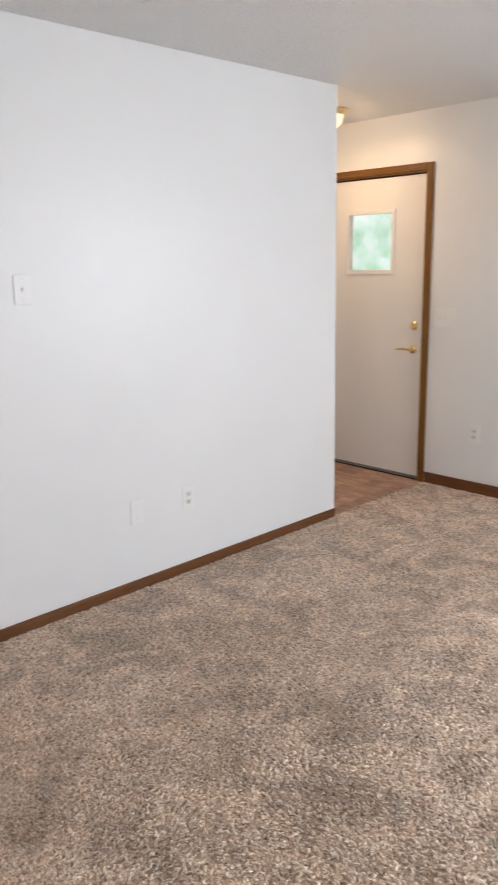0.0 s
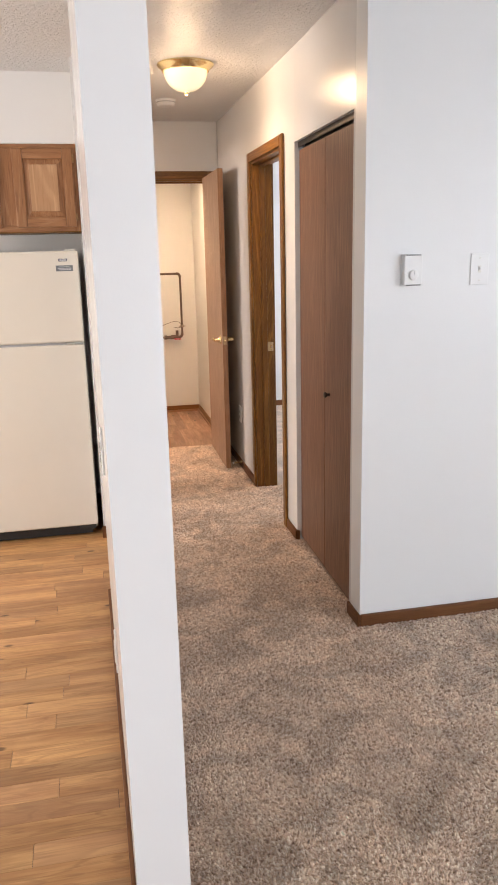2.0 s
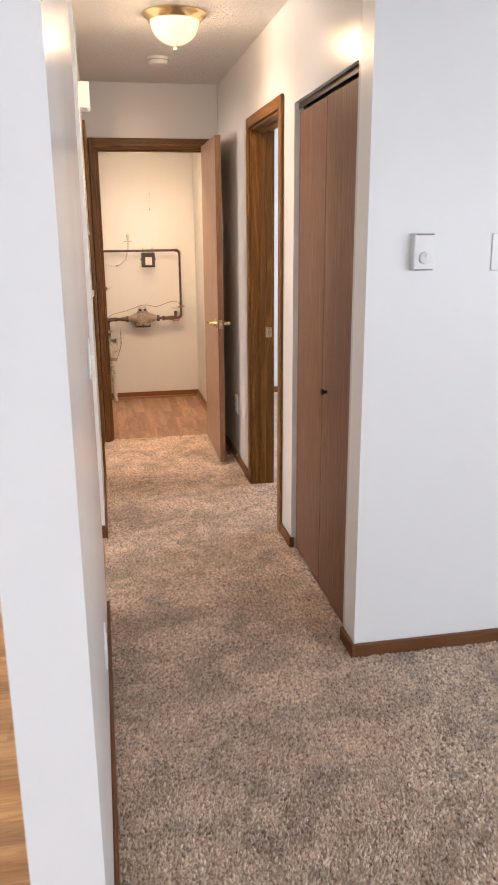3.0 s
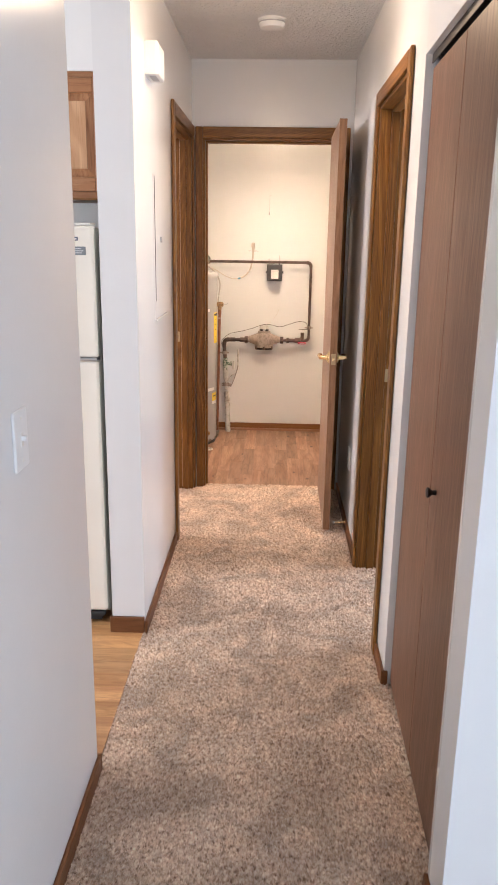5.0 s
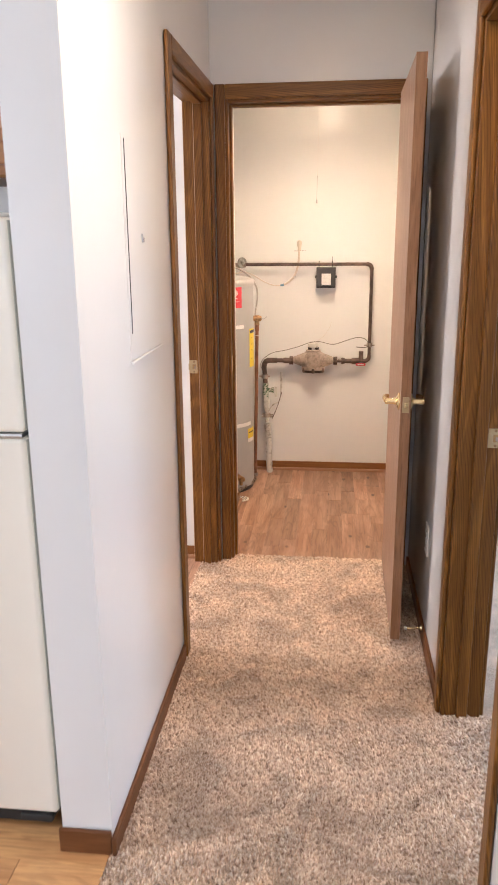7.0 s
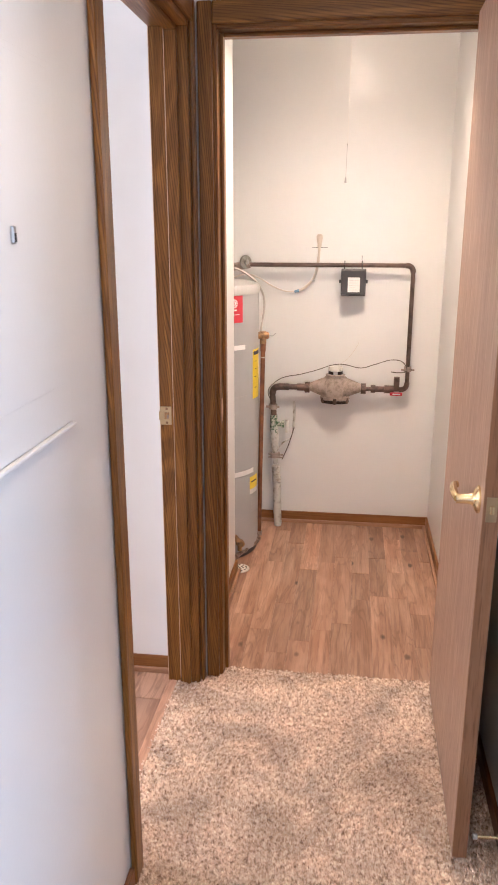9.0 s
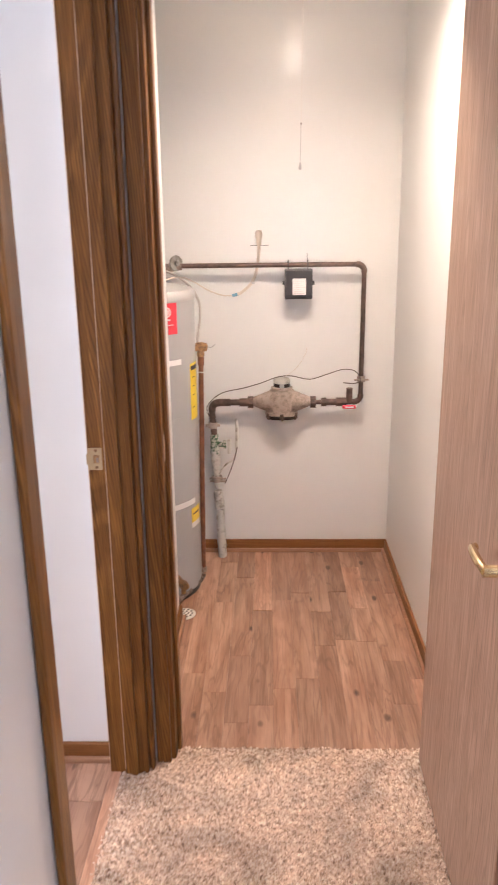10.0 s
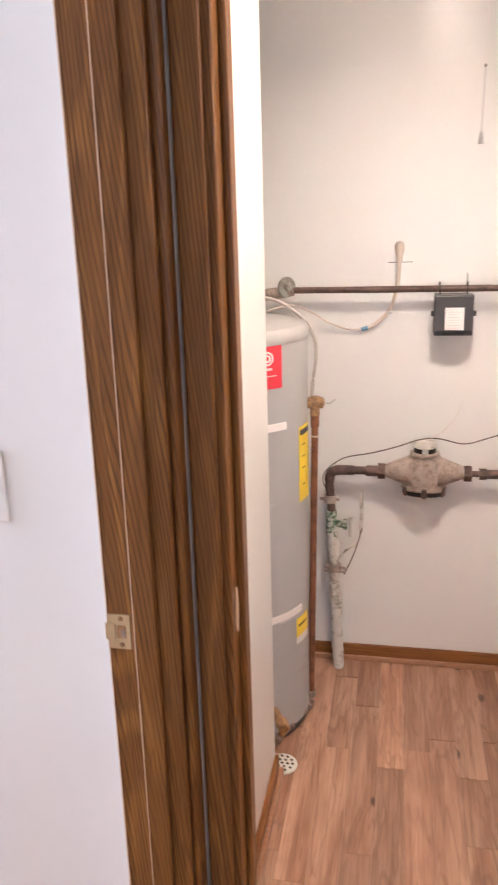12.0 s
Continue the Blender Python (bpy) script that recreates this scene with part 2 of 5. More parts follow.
GREENED = worn("green_patina", (0.06, 0.13, 0.065), (0.55, 0.56, 0.48), 0.65, 0.1, 60, (0.46, 0.54))
PLASTERED = worn("painted_pipe", (0.60, 0.585, 0.54), (0.24, 0.22, 0.17), 0.6, 0.0, 26, (0.50, 0.66))
BOXGREY = plain("box_grey", (0.055, 0.055, 0.058), 0.45)
CABLE = plain("beige_cable", (0.60, 0.53, 0.45), 0.5)
WIRE = plain("dark_wire", (0.09, 0.065, 0.05), 0.5)
TAG = plain("red_handle", (0.55, 0.02, 0.05), 0.4)
CHIP_HIGHLIGHT = plain("bare_wood_and_highlight", (0.60, 0.43, 0.29), 0.7)
GAP_SHADE = plain("door_sweep", (0.22, 0.21, 0.19), 0.6)
CORD = plain("pale_cord", (0.70, 0.67, 0.62), 0.6)
CAULK = plain("grey_gap", (0.42, 0.415, 0.41), 0.6)


def lamp_glass(name, color, glow):
    n = Nodes(name)
    f = n.noise(n.coords((1, 1, 0.3)), 26, 4, 0.6, 1.2)
    c = n.mix(n.ramp(f, (0.35, 0.0), (0.7, 1.0)), tuple(v * 0.86 for v in color), color)
    return n.end((0.8, 0.76, 0.66), 0.25, Emission_Color=c, Emission_Strength=glow)


BOWL = lamp_glass("alabaster_glass", (1.0, 0.82, 0.50), 0.85)
BARE = lamp_glass("lit_bulb", (1.0, 0.86, 0.68), 8.0)


def clear_glass():
    n = Nodes("window_glass")
    return n.end((0.98, 1.0, 0.99), 0.02, IOR=1.45, Transmission_Weight=1.0)


GLASS = clear_glass()


def foliage_backdrop():
    """Trees beyond the door, out of focus; their sunlight is put in as emission."""
    n = Nodes("far_trees")
    c = n.coords()
    a = n.noise(c, 1.6, 6, 0.7)
    col = n.ramp(a, (0.30, (0.28, 0.46, 0.34)), (0.48, (0.50, 0.72, 0.60)), (0.60, (0.78, 0.94, 0.88)), (0.72, (0.95, 1.0, 1.0)))
    return n.end((0.1, 0.2, 0.1), 0.9, Emission_Color=col, Emission_Strength=1.2)


TREES = foliage_backdrop()


def carpet_mat(name, island):
    """Flecked cut pile: tone by tuft, drifting in clumps; trodden patches have the light and shade of leaning pile put
    into the colour.
    """
    n = Nodes(name)
    c = n.coords()
    if island:
        r = n.add("NewGeometry", 8)
        soft = n.ramp(n.noise(c, 75, 3, 0.6), (0.36, 0.0), (0.64, 1.0))
        f = n.math("ADD", n.math("MULTIPLY", r, 0.45), n.math("MULTIPLY", soft, 0.55))
    else:
        f = n.noise(c, 210, 4, 0.7)
        n.bump(n.noise(c, 170, 4, 0.7), 1.0, 0.01)
    col = n.ramp(f, (0.05, (0.25, 0.146, 0.086)), (0.46, (0.675, 0.485, 0.346)), (0.90, (0.98, 0.85, 0.70)))
    # broad patches: how brushed pile catches the light, multiplied into the colour
    lean_shade = n.ramp(n.noise(c, 4.6, 3, 0.5, 1.1), (0.36, 0.74), (0.50, 0.96), (0.62, 1.12))
    col = n.mix(1.0, col, lean_shade, "MULTIPLY")
    mottle = n.ramp(n.noise(c, 17, 4, 0.6, 0.6), (0.34, 0.88), (0.64, 1.06))
    col = n.mix(1.0, col, mottle, "MULTIPLY")
    return n.end(col, 0.95, Sheen_Weight=0.25, Sheen_Roughness=0.5)


CARPET = carpet_mat("carpet_backing", False)
PILE = carpet_mat("carpet_yarn", True)

# ---------------------------------------------------------------- mesh helpers


def box(bm, x0, x1, y0, y1, z0, z1, bevel=0.0, seg=2):
    r = bmesh.ops.create_cube(bm, size=1.0, matrix=Matrix.LocRotScale(((x0 + x1) / 2, (y0 + y1) / 2, (z0 + z1) / 2), None, (abs(x1 - x0), abs(y1 - y0), abs(z1 - z0))))
    if bevel:
        es = list({e for v in r["verts"] for e in v.link_edges})
        bmesh.ops.bevel(bm, geom=es, offset=bevel, segments=seg, profile=0.5, affect="EDGES")
    return bm


def boxed(*a, **k):
    return box(bmesh.new(), *a, **k)


def frustum(bm, p, q, r0, r1, seg=20, caps=True):
    """A round bar from p to q."""
    p, q = Vector(p), Vector(q)
    d = q - p
    m = Matrix.Translation((p + q) / 2) @ d.to_track_quat("Z", "Y").to_matrix().to_4x4()
    bmesh.ops.create_cone(bm, cap_ends=caps, segments=seg, radius1=r0, radius2=r1, depth=d.length, matrix=m)
    return bm


def rod(p, q, r, seg=20):
    return frustum(bmesh.new(), p, q, r, r, seg)


def lathe(profile, axis="z", at=(0, 0, 0), seg=32, bm=None):
    """Turn (radius, height) pairs round an axis."""
    bm = bm or bmesh.new()
    turn = {"z": Matrix(), "x": Matrix.Rotation(radians(90), 4, "Y"), "y": Matrix.Rotation(radians(90), 4, "X")}[axis]
    m = Matrix.Translation(at) @ turn
    rings = []
    for r, h in profile:
        if r < 1e-5:
            rings.append([bm.verts.new(m @ Vector((0, 0, h)))])
        else:
            rings.append([bm.verts.new(m @ Vector((r * math.cos(a), r * math.sin(a), h))) for a in (2 * math.pi * i / seg for i in range(seg))])
    for a, b in zip(rings, rings[1:]):
        for i in range(seg):
            j = (i + 1) % seg
            quad = [a[i % len(a)], a[j % len(a)], b[j % len(b)], b[i % len(b)]]
            quad = list(dict.fromkeys(quad))
            if len(quad) > 2:
                bm.faces.new(quad)
    bmesh.ops.recalc_face_normals(bm, faces=bm.faces)
    return bm


def tube(points, r, seg=10, bm=None, smooth=4):
    """A round cable or pipe through points, with softened bends."""
    bm = bm or bmesh.new()
    pts = [Vector(p) for p in points]
    if smooth:
        fine = []
        for i in range(len(pts) - 1):
            a, b, c, d = pts[max(i - 1, 0)], pts[i], pts[i + 1], pts[min(i + 2, len(pts) - 1)]
            for k in range(smooth):
                t = k / smooth
                fine.append(0.5 * ((2 * b) + (c - a) * t + (2 * a - 5 * b + 4 * c - d) * t * t + (3 * b - a - 3 * c + d) * t ** 3))
        pts = fine + [pts[-1]]
    rings = []
    for i, p in enumerate(pts):
        d = (pts[min(i + 1, len(pts) - 1)] - pts[max(i - 1, 0)]).normalized()
        side = d.cross(Vector((0.13, 0.31, 0.94))).normalized()
        up = side.cross(d)
        rings.append([bm.verts.new(p + r * (math.cos(a) * side + math.sin(a) * up)) for a in (2 * math.pi * k / seg for k in range(seg))])
    for a, b in zip(rings, rings[1:]):
        for i in range(seg):
            bm.faces.new((a[i], a[(i + 1) % seg], b[(i + 1) % seg], b[i]))
    bm.faces.new(rings[0][::-1]), bm.faces.new(rings[-1])
    bmesh.ops.recalc_face_normals(bm, faces=bm.faces)
    return bm


def elbow(bm, corner, p, q, r, bend=0.03, seg=16):
    """A quarter bend at corner between directions to p and q."""
    c, a, b = Vector(corner), Vector(p), Vector(q)
    u, v = (a - c).normalized() * bend, (b - c).normalized() * bend
    pts = [c + u * (1 - t) ** 2 + v * t ** 2 for t in (0, 0.2, 0.4, 0.6, 0.8, 1.0)]
    return tube(pts, r, seg, bm, 0)


def mesh_of(name, bm, material, smooth=True):
    """Smooth where faces bend gently; sharp at corners and where a broad flat face meets its narrow rounded edge."""
    me = bpy.data.meshes.new(name)
    if smooth:
        area = {f: f.calc_area() for f in bm.faces}
        for f in bm.faces:
            f.smooth = True
        for e in bm.edges:
            a = e.calc_face_angle(0.0)
            if a > radians(38):
                e.smooth = False
            elif a > radians(12):
                p, q = (area[f] for f in e.link_faces)
                e.smooth = max(p, q) < 5 * min(p, q)
    bm.to_mesh(me)
    bm.free()
    me.materials.append(material)
    return me


def thing(name, m, label, category, group="", kind=""):
    ob = new(name)
    ob.empty_display_size = 0.1
    ob.matrix_basis = m if isinstance(m, Matrix) else Matrix.Translation(m)
    return tagged(ob, label, category, group, kind)


def part(name, bm, material, parent, label="", smooth=True):
    ob = new(name, mesh_of(name, bm, material, smooth))
    ob.parent = parent
    return tagged(ob, label)


def structure(name, bm, material, label, category):
    return tagged(new(name, mesh_of(name, bm, material)), label, category, kind="structure")


H = 2.44          # ceiling height


def wall_x(bm, x0, x1, y0, y1, holes=(), z0=-0.02, top=H):
    """A wall that runs along x; holes: (from, to, bottom, head)."""
    at = x0
    for a, b, lo, hi in sorted(holes):
        box(bm, at, a, y0, y1, z0, top)
        if lo > z0 + 0.03:
            box(bm, a, b, y0, y1, z0, lo)
        box(bm, a, b, y0, y1, hi, top)
        at = b
    return box(bm, at, x1, y0, y1, z0, top)


def wall_y(bm, y0, y1, x0, x1, holes=(), z0=-0.02, top=H):
    at = y0
    for a, b, lo, hi in sorted(holes):
        box(bm, x0, x1, at, a, z0, top)
        if lo > z0 + 0.03:
            box(bm, x0, x1, a, b, z0, lo)
        box(bm, x0, x1, a, b, hi, top)
        at = b
    return box(bm, x0, x1, at, y1, z0, top)


# ---------------------------------------------------------------- walls
def wall(name, bm, label):
    closet = name == "wall_north"
    shiny = name.startswith(("wall_hall", "wall_kitchen")) or name == "wall_utility_front"
    return structure(name, bm, GLOSSWALL if shiny else UTILWALL if closet else WALL, label, "wall")


# openings
HL, HR = 0.158, 1.055        # faces of the hall walls
BATH = (5.140, 5.945)
UTIL = (0.213, 0.985)
BED = (4.085, 4.838)
CLOSET = (2.97, 3.85)
ENTRY = (2.895, 3.825)

wall("wall_kitchen_hall", wall_y(bmesh.new(), 1.50, 3.345, 0.038, 0.155), "short white painted partition between kitchen and hall")
wall("wall_hall_left", wall_y(wall_y(bmesh.new(), 4.157, 4.97, 0.03, HL), 4.97, 5.985, 0.05, HL, [(BATH[0], BATH[1], 0, 2.05)]), "white satin-painted hall wall with a doorway")
wall("wall_living", wall_x(bmesh.new(), 1.04, 3.45, 2.835, 2.95), "white satin-painted living room wall")
hall_right = wall_y(bmesh.new(), 2.95, 6.10, 1.04, 1.16, [(CLOSET[0], CLOSET[1], 0, 2.022), (BED[0], BED[1], 0, 2.045)])
for v in hall_right.verts:        # the wall runs slightly out of square beside the closet
    v.co.x += (HR - 1.04) * min(1.0, max(0.0, (v.co.y - 2.95) / 0.9))
wall("wall_hall_right", hall_right, "white satin-painted hall wall with closet and bedroom openings")
wall("wall_utility_right", wall_y(bmesh.new(), 6.10, 7.445, 1.055, 1.16), "white painted utility closet wall")
wall("wall_utility_front", wall_x(bmesh.new(), -3.0, 1.053, 5.985, 6.10, [(UTIL[0], UTIL[1], 0, 2.05)]), "white painted wall at the end of the hall with a doorway")
wall("wall_utility_left", wall_y(bmesh.new(), 6.10, 6.80, 0.03, 0.15), "short white painted return wall beside the water heater")
wall("wall_alcove", wall_y(bmesh.new(), 6.10, 7.445, -0.52, -0.42), "white painted alcove wall behind the water heater")
wall("wall_north", wall_x(bmesh.new(), -3.12, 4.56, 7.445, 7.56), "white painted back wall of the utility closet and bedroom")
wall("wall_bath_kitchen", wall_x(bmesh.new(), -3.0, 0.05, 4.97, 5.07), "white painted wall behind the refrigerator")
wall("wall_bedroom_south", wall_x(bmesh.new(), 1.16, 3.33, 3.93, 4.03), "white painted bedroom wall")
wall("wall_entry_left", wall_y(bmesh.new(), 2.95, 4.30, 3.33, 3.45), "white painted entry wall")
wall("wall_entry_back", wall_x(bmesh.new(), 3.45, 4.44, 4.20, 4.30), "white painted entry wall")
wall("wall_east", wall_y(bmesh.new(), -3.32, 7.445, 4.44, 4.56, [(-1.6, 0.2, 0.8, 2.1), (ENTRY[0], ENTRY[1], 0, 2.075), (4.45, 5.95, 0.85, 2.05)]), "white painted outer wall with the entry door")
# all three openings here belong to assumed windows, added for fill light
wall("wall_west", wall_y(bmesh.new(), -3.32, 7.445, -3.12, -3.0, [(-1.8, 0.0, 0.8, 2.1), (2.55, 3.85, 1.0, 2.0), (5.25, 5.85, 1.25, 1.95)]), "white painted outer kitchen wall")
wall("wall_south", wall_x(bmesh.new(), -3.0, 4.44, -3.32, -3.2, [(0.75, 4.25, 0.4, 2.1)]), "white painted outer living room wall with a wide window")
wall("wall_soffit", boxed(-3.0, 0.03, 4.487, 4.97, 2.092, H), "white painted soffit above the kitchen cabinets")
structure("ceiling", boxed(-3.12, 4.56, -3.32, 7.56, H, H + 0.12), CEIL, "off-white stippled ceiling", "ceiling")

# ---------------------------------------------------------------- floors
structure("ground", boxed(-60, 60, -60, 60, -0.35, -0.30), plain("lawn", (0.07, 0.10, 0.04), 0.9), "green lawn outside the building", "ground")
structure("subfloor", boxed(-3.12, 4.56, -3.32, 7.56, -0.20, -0.035), UNDER, "building slab under the floor coverings", "floor")
KX, KY = 0.152, 1.56        # edges of the kitchen floor
cb = bmesh.new()
box(cb, -3.0, 4.44, -3.2, KY, -0.035, -0.004)
box(cb, KX, 4.44, KY, 2.84, -0.035, -0.004)
box(cb, KX, 1.10, 2.84, 3.93, -0.035, -0.004)
box(cb, 0.078, 1.10, 3.93, 6.03, -0.035, -0.004)
box(cb, 1.10, 4.44, 3.93, 7.445, -0.035, -0.004)
structure("floor_carpet", cb, CARPET, "beige and brown flecked cut-pile carpet", "carpet")
floor_kitchen = structure("floor_kitchen", boxed(-3.0, KX, KY, 4.97, -0.035, -0.006), UNDER, "wood laminate kitchen floor, honey tone of warm light put in its colour", "floor")
floor_utility = structure("floor_utility", boxed(-0.42, 1.055, 6.03, 7.445, -0.035, -0.006), UNDER, "reddish-brown wood laminate utility floor", "floor")
floor_bath = structure("floor_bath", boxed(-3.0, 0.08, 5.07, 5.985, -0.035, -0.006), UNDER, "reddish-brown wood laminate bathroom floor", "floor")
floor_entry = structure("floor_entry", boxed(3.45, 4.44, 2.84, 4.20, -0.035, -0.006), UNDER, "reddish-brown wood laminate entry floor", "floor")

# ---------------------------------------------------------------- baseboards


def baseboard(p, q, out, shoe=False, h=0.051):
    """From p to q along a wall; out: the way it stands off."""
    (xa, ya), (xb, yb), (ox, oy) = p, q, out
    t = 0.012
    bm = bmesh.new()
    along_x = abs(xb - xa) > abs(yb - ya)
    x0, x1 = min(xa, xb) + min(0, ox * t), max(xa, xb) + max(0, ox * t)
    y0, y1 = min(ya, yb) + min(0, oy * t), max(ya, yb) + max(0, oy * t)
    box(bm, x0, x1, y0, y1, -0.01, h, 0.004)
    ob = structure("baseboard", bm, (UTILBASE if along_x else UTILBASE_Y) if shoe else BASE if along_x else BASE_Y, "low brown stained wooden baseboard", "baseboard")
    if shoe:
        s = 0.014
        bm = bmesh.new()
        if along_x:
            yy = ya + oy * t
            box(bm, x0, x1, min(yy, yy + oy * s), max(yy, yy + oy * s), -0.004, 0.018, 0.005)
        else:
            xx = xa + ox * t
            box(bm, min(xx, xx + ox * s), max(xx, xx + ox * s), y0, y1, -0.004, 0.018, 0.005)
        structure("shoe_molding", bm, SHOE, "pale brown stained quarter-round shoe molding", "trim")
    return ob


baseboard((1.04, 2.835), (3.45, 2.835), (0, -1))
baseboard((1.04, 2.823), (1.04, 2.966), (-1, 0))
baseboard((HR, 3.838), (HR, 4.033), (-1, 0))
baseboard((HR - 0.012, 3.85), (HR + 0.012, 3.85), (0, -1))
baseboard((HR, 4.890), (HR, 5.965), (-1, 0))
baseboard((0.155, 1.488), (0.155, 3.345), (1, 0))
baseboard((0.038, 1.488), (0.038, 3.345), (-1, 0))
baseboard((0.038, 1.50), (0.155, 1.50), (0, -1))
baseboard((0.026, 3.345), (0.167, 3.345), (0, 1))
baseboard((HL, 4.145), (HL, 5.087), (1, 0))
baseboard((0.022, 4.157), (HL, 4.157), (0, -1), h=0.066)
baseboard((4.44, -3.2), (4.44, 2.835), (-1, 0), h=0.075)
baseboard((-0.42, 7.445), (1.055, 7.445), (0, -1), True, 0.058)
baseboard((1.055, 6.10), (1.055, 7.43), (-1, 0), True, 0.058)
baseboard((0.15, 6.112), (0.15, 6.80), (1, 0), True, 0.058)
baseboard((-3.0, 5.985), (0.05, 5.985), (0, -1), True, 0.058)
baseboard((1.16, 7.445), (4.44, 7.445), (0, -1))
baseboard((3.45, 2.95), (3.45, 4.20), (1, 0))
baseboard((3.45, 4.20), (4.44, 4.20), (0, -1))


# ---------------------------------------------------------------- door frames
def door_frame(name, along, a, b, f0, f1, head, near_sides, label, stop, casing=0.058, faces=(1, 1), stop_w=0.035):
    """Jambs, stops and casings of an opening from a to b along an axis, in a wall between f0 and f1."""
    root = thing(name, (0, 0, 0), label, "door frame", kind="structure")
    wood_up, wood_flat = OAK, (OAK_X if along == "x" else OAK_Y)

    def put(nm, lo, hi, g0, g1, z0, z1, mat, bev=0.003, tag=""):
        bm = boxed(lo, hi, g0, g1, z0, z1, bev) if along == "x" else boxed(g0, g1, lo, hi, z0, z1, bev)
        return part(nm, bm, mat, root, tag)

    t = 0.018
    put("jamb", a, a + t, f0 - 0.002, f1 + 0.002, -0.008, head, wood_up)
    put("jamb", b - t, b, f0 - 0.002, f1 + 0.002, -0.008, head, wood_up)
    put("head_jamb", a + t, b - t, f0 - 0.002, f1 + 0.002, head - t, head, wood_flat)
    s = 0.011
    put("door_stop_strip", a + t, a + t + s, stop, stop + stop_w, -0.006, head - t, wood_up)
    put("door_stop_strip", b - t - s, b - t, stop, stop + stop_w, -0.006, head - t, wood_up)
    put("door_stop_strip", a + t + s, b - t - s, stop, stop + stop_w, head - t - s, head - t, wood_flat)
    for side, g0, g1 in ((0, f0 - 0.016, f0 - 0.002), (1, f1 + 0.002, f1 + 0.016)):
        if not faces[side]:
            continue
        lo, hi = near_sides
        put("casing", a + 0.006 - lo, a + 0.006, g0, g1, -0.008, head - 0.006 + casing, wood_up, 0.005)
        put("casing", b - 0.006, b - 0.006 + hi, g0, g1, -0.008, head - 0.006 + casing, wood_up, 0.005)
        put("head_casing", a + 0.006, b - 0.006, g0, g1, head - 0.006, head - 0.006 + casing, wood_flat, 0.005)
    return root


frame_bath = door_frame("door_frame_1", "y", BATH[0], BATH[1], 0.052, HL, 2.045, (0.058, 0.032), "brown stained oak door frame of the bathroom", 0.096, faces=(0, 1))
frame_util = door_frame("door_frame_2", "x", UTIL[0], UTIL[1], 5.985, 6.10, 2.045, (0.0415, 0.058), "brown stained oak door frame of the utility closet", 6.025)
frame_bed = door_frame("door_frame_3", "y", BED[0], BED[1], HR, HR + 0.12, 2.04, (0.055, 0.055), "brown stained oak door frame of the bedroom", HR + 0.045, 0.055)
frame_entry = door_frame("door_frame_4", "y", ENTRY[0] - 0.012, ENTRY[1] + 0.012, 4.44, 4.56, 2.083, (0.05, 0.05), "brown stained door frame of the entry", 4.50, 0.045, (1, 0))


def strike_plate(root, x, y, z):
    """A brass plate let into a jamb that faces -y, with a curled lip towards -x and a deep latch hole."""
    p = part("strike_plate", boxed(x - 0.018, x + 0.018, y - 0.002, y + 0.001, z - 0.029, z + 0.029, 0.0009), SATIN, root, "worn brass strike plate")
    part("latch_hole", boxed(x - 0.004, x + 0.011, y - 0.0026, y + 0.002, z - 0.011, z + 0.011, 0.0008), OLDBRASS, p, "dull brass latch hole")
    lip = boxed(x - 0.0215, x - 0.006, y - 0.0036, y - 0.0015, z - 0.014, z + 0.014, 0.0008)
    part("lip", lip, SATIN, p)
    part("latch_tongue", boxed(x + 0.003, x + 0.010, y - 0.0034, y + 0.001, z - 0.009, z + 0.004, 0.001), BRONZE, p)
    for dz in (-0.022, 0.022):
        part("screw", lathe([(0, 0), (0.0042, 0), (0.003, 0.0015), (0, 0.0018)], "y", (x + 0.003, y - 0.002, z + dz), 12), OLDBRASS, p)


strike_plate(frame_bath, 0.0685, BATH[1] - 0.018, 0.938)
strike_plate(frame_bed, HR + 0.100, BED[1] - 0.018, 0.927)
chip = boxed(0.2310, 0.2332, 6.004, 6.020, 0.905, 0.978, 0.0008)
bmesh.ops.subdivide_edges(chip, edges=chip.edges[:], cuts=6, use_grid_fill=True)
for v in chip.verts:
    ends = max(0.0, abs(v.co.z - 0.9415) / 0.0365)
    v.co.y = 6.012 + (v.co.y - 6.012) * (1.15 - 0.8 * ends ** 3) + noise.noise(Vector((0, 0.3, v.co.z * 90))) * 0.005
    v.co.z += noise.noise(v.co * 160) * 0.002
part("chipped_patch", chip, CHIP_HIGHLIGHT, frame_util, "bare chipped wood at the latch")
# thin pale strips: the edge highlight painted on, along with some wear
for x, y in ((0.0505, BATH[1] - 0.0185), (0.0958, BATH[1] - 0.0295)):
    worn_edge = bmesh.new()
    z = 0.02
    k = 0
    while z < 2.0:
        k += 1
        step = 0.05 + 0.09 * abs(noise.noise(Vector((k * 1.7, x * 40, 0.0))))
        w = 0.0007 + 0.0006 * abs(noise.noise(Vector((k * 2.3, 4.0, x * 31))))
        box(worn_edge, x - w, x + w, y - w, y + w, z, z + step)
        z += step
    part("worn_edge", worn_edge, CHIP_HIGHLIGHT, frame_bath, "pale highlight and wear along the arris of the oak frame")
part("caulk_gap", boxed(0.1752, 0.1762, 5.972, 5.977, 0.0, 2.06), CAULK, frame_util, "pale grey gap between two casings")


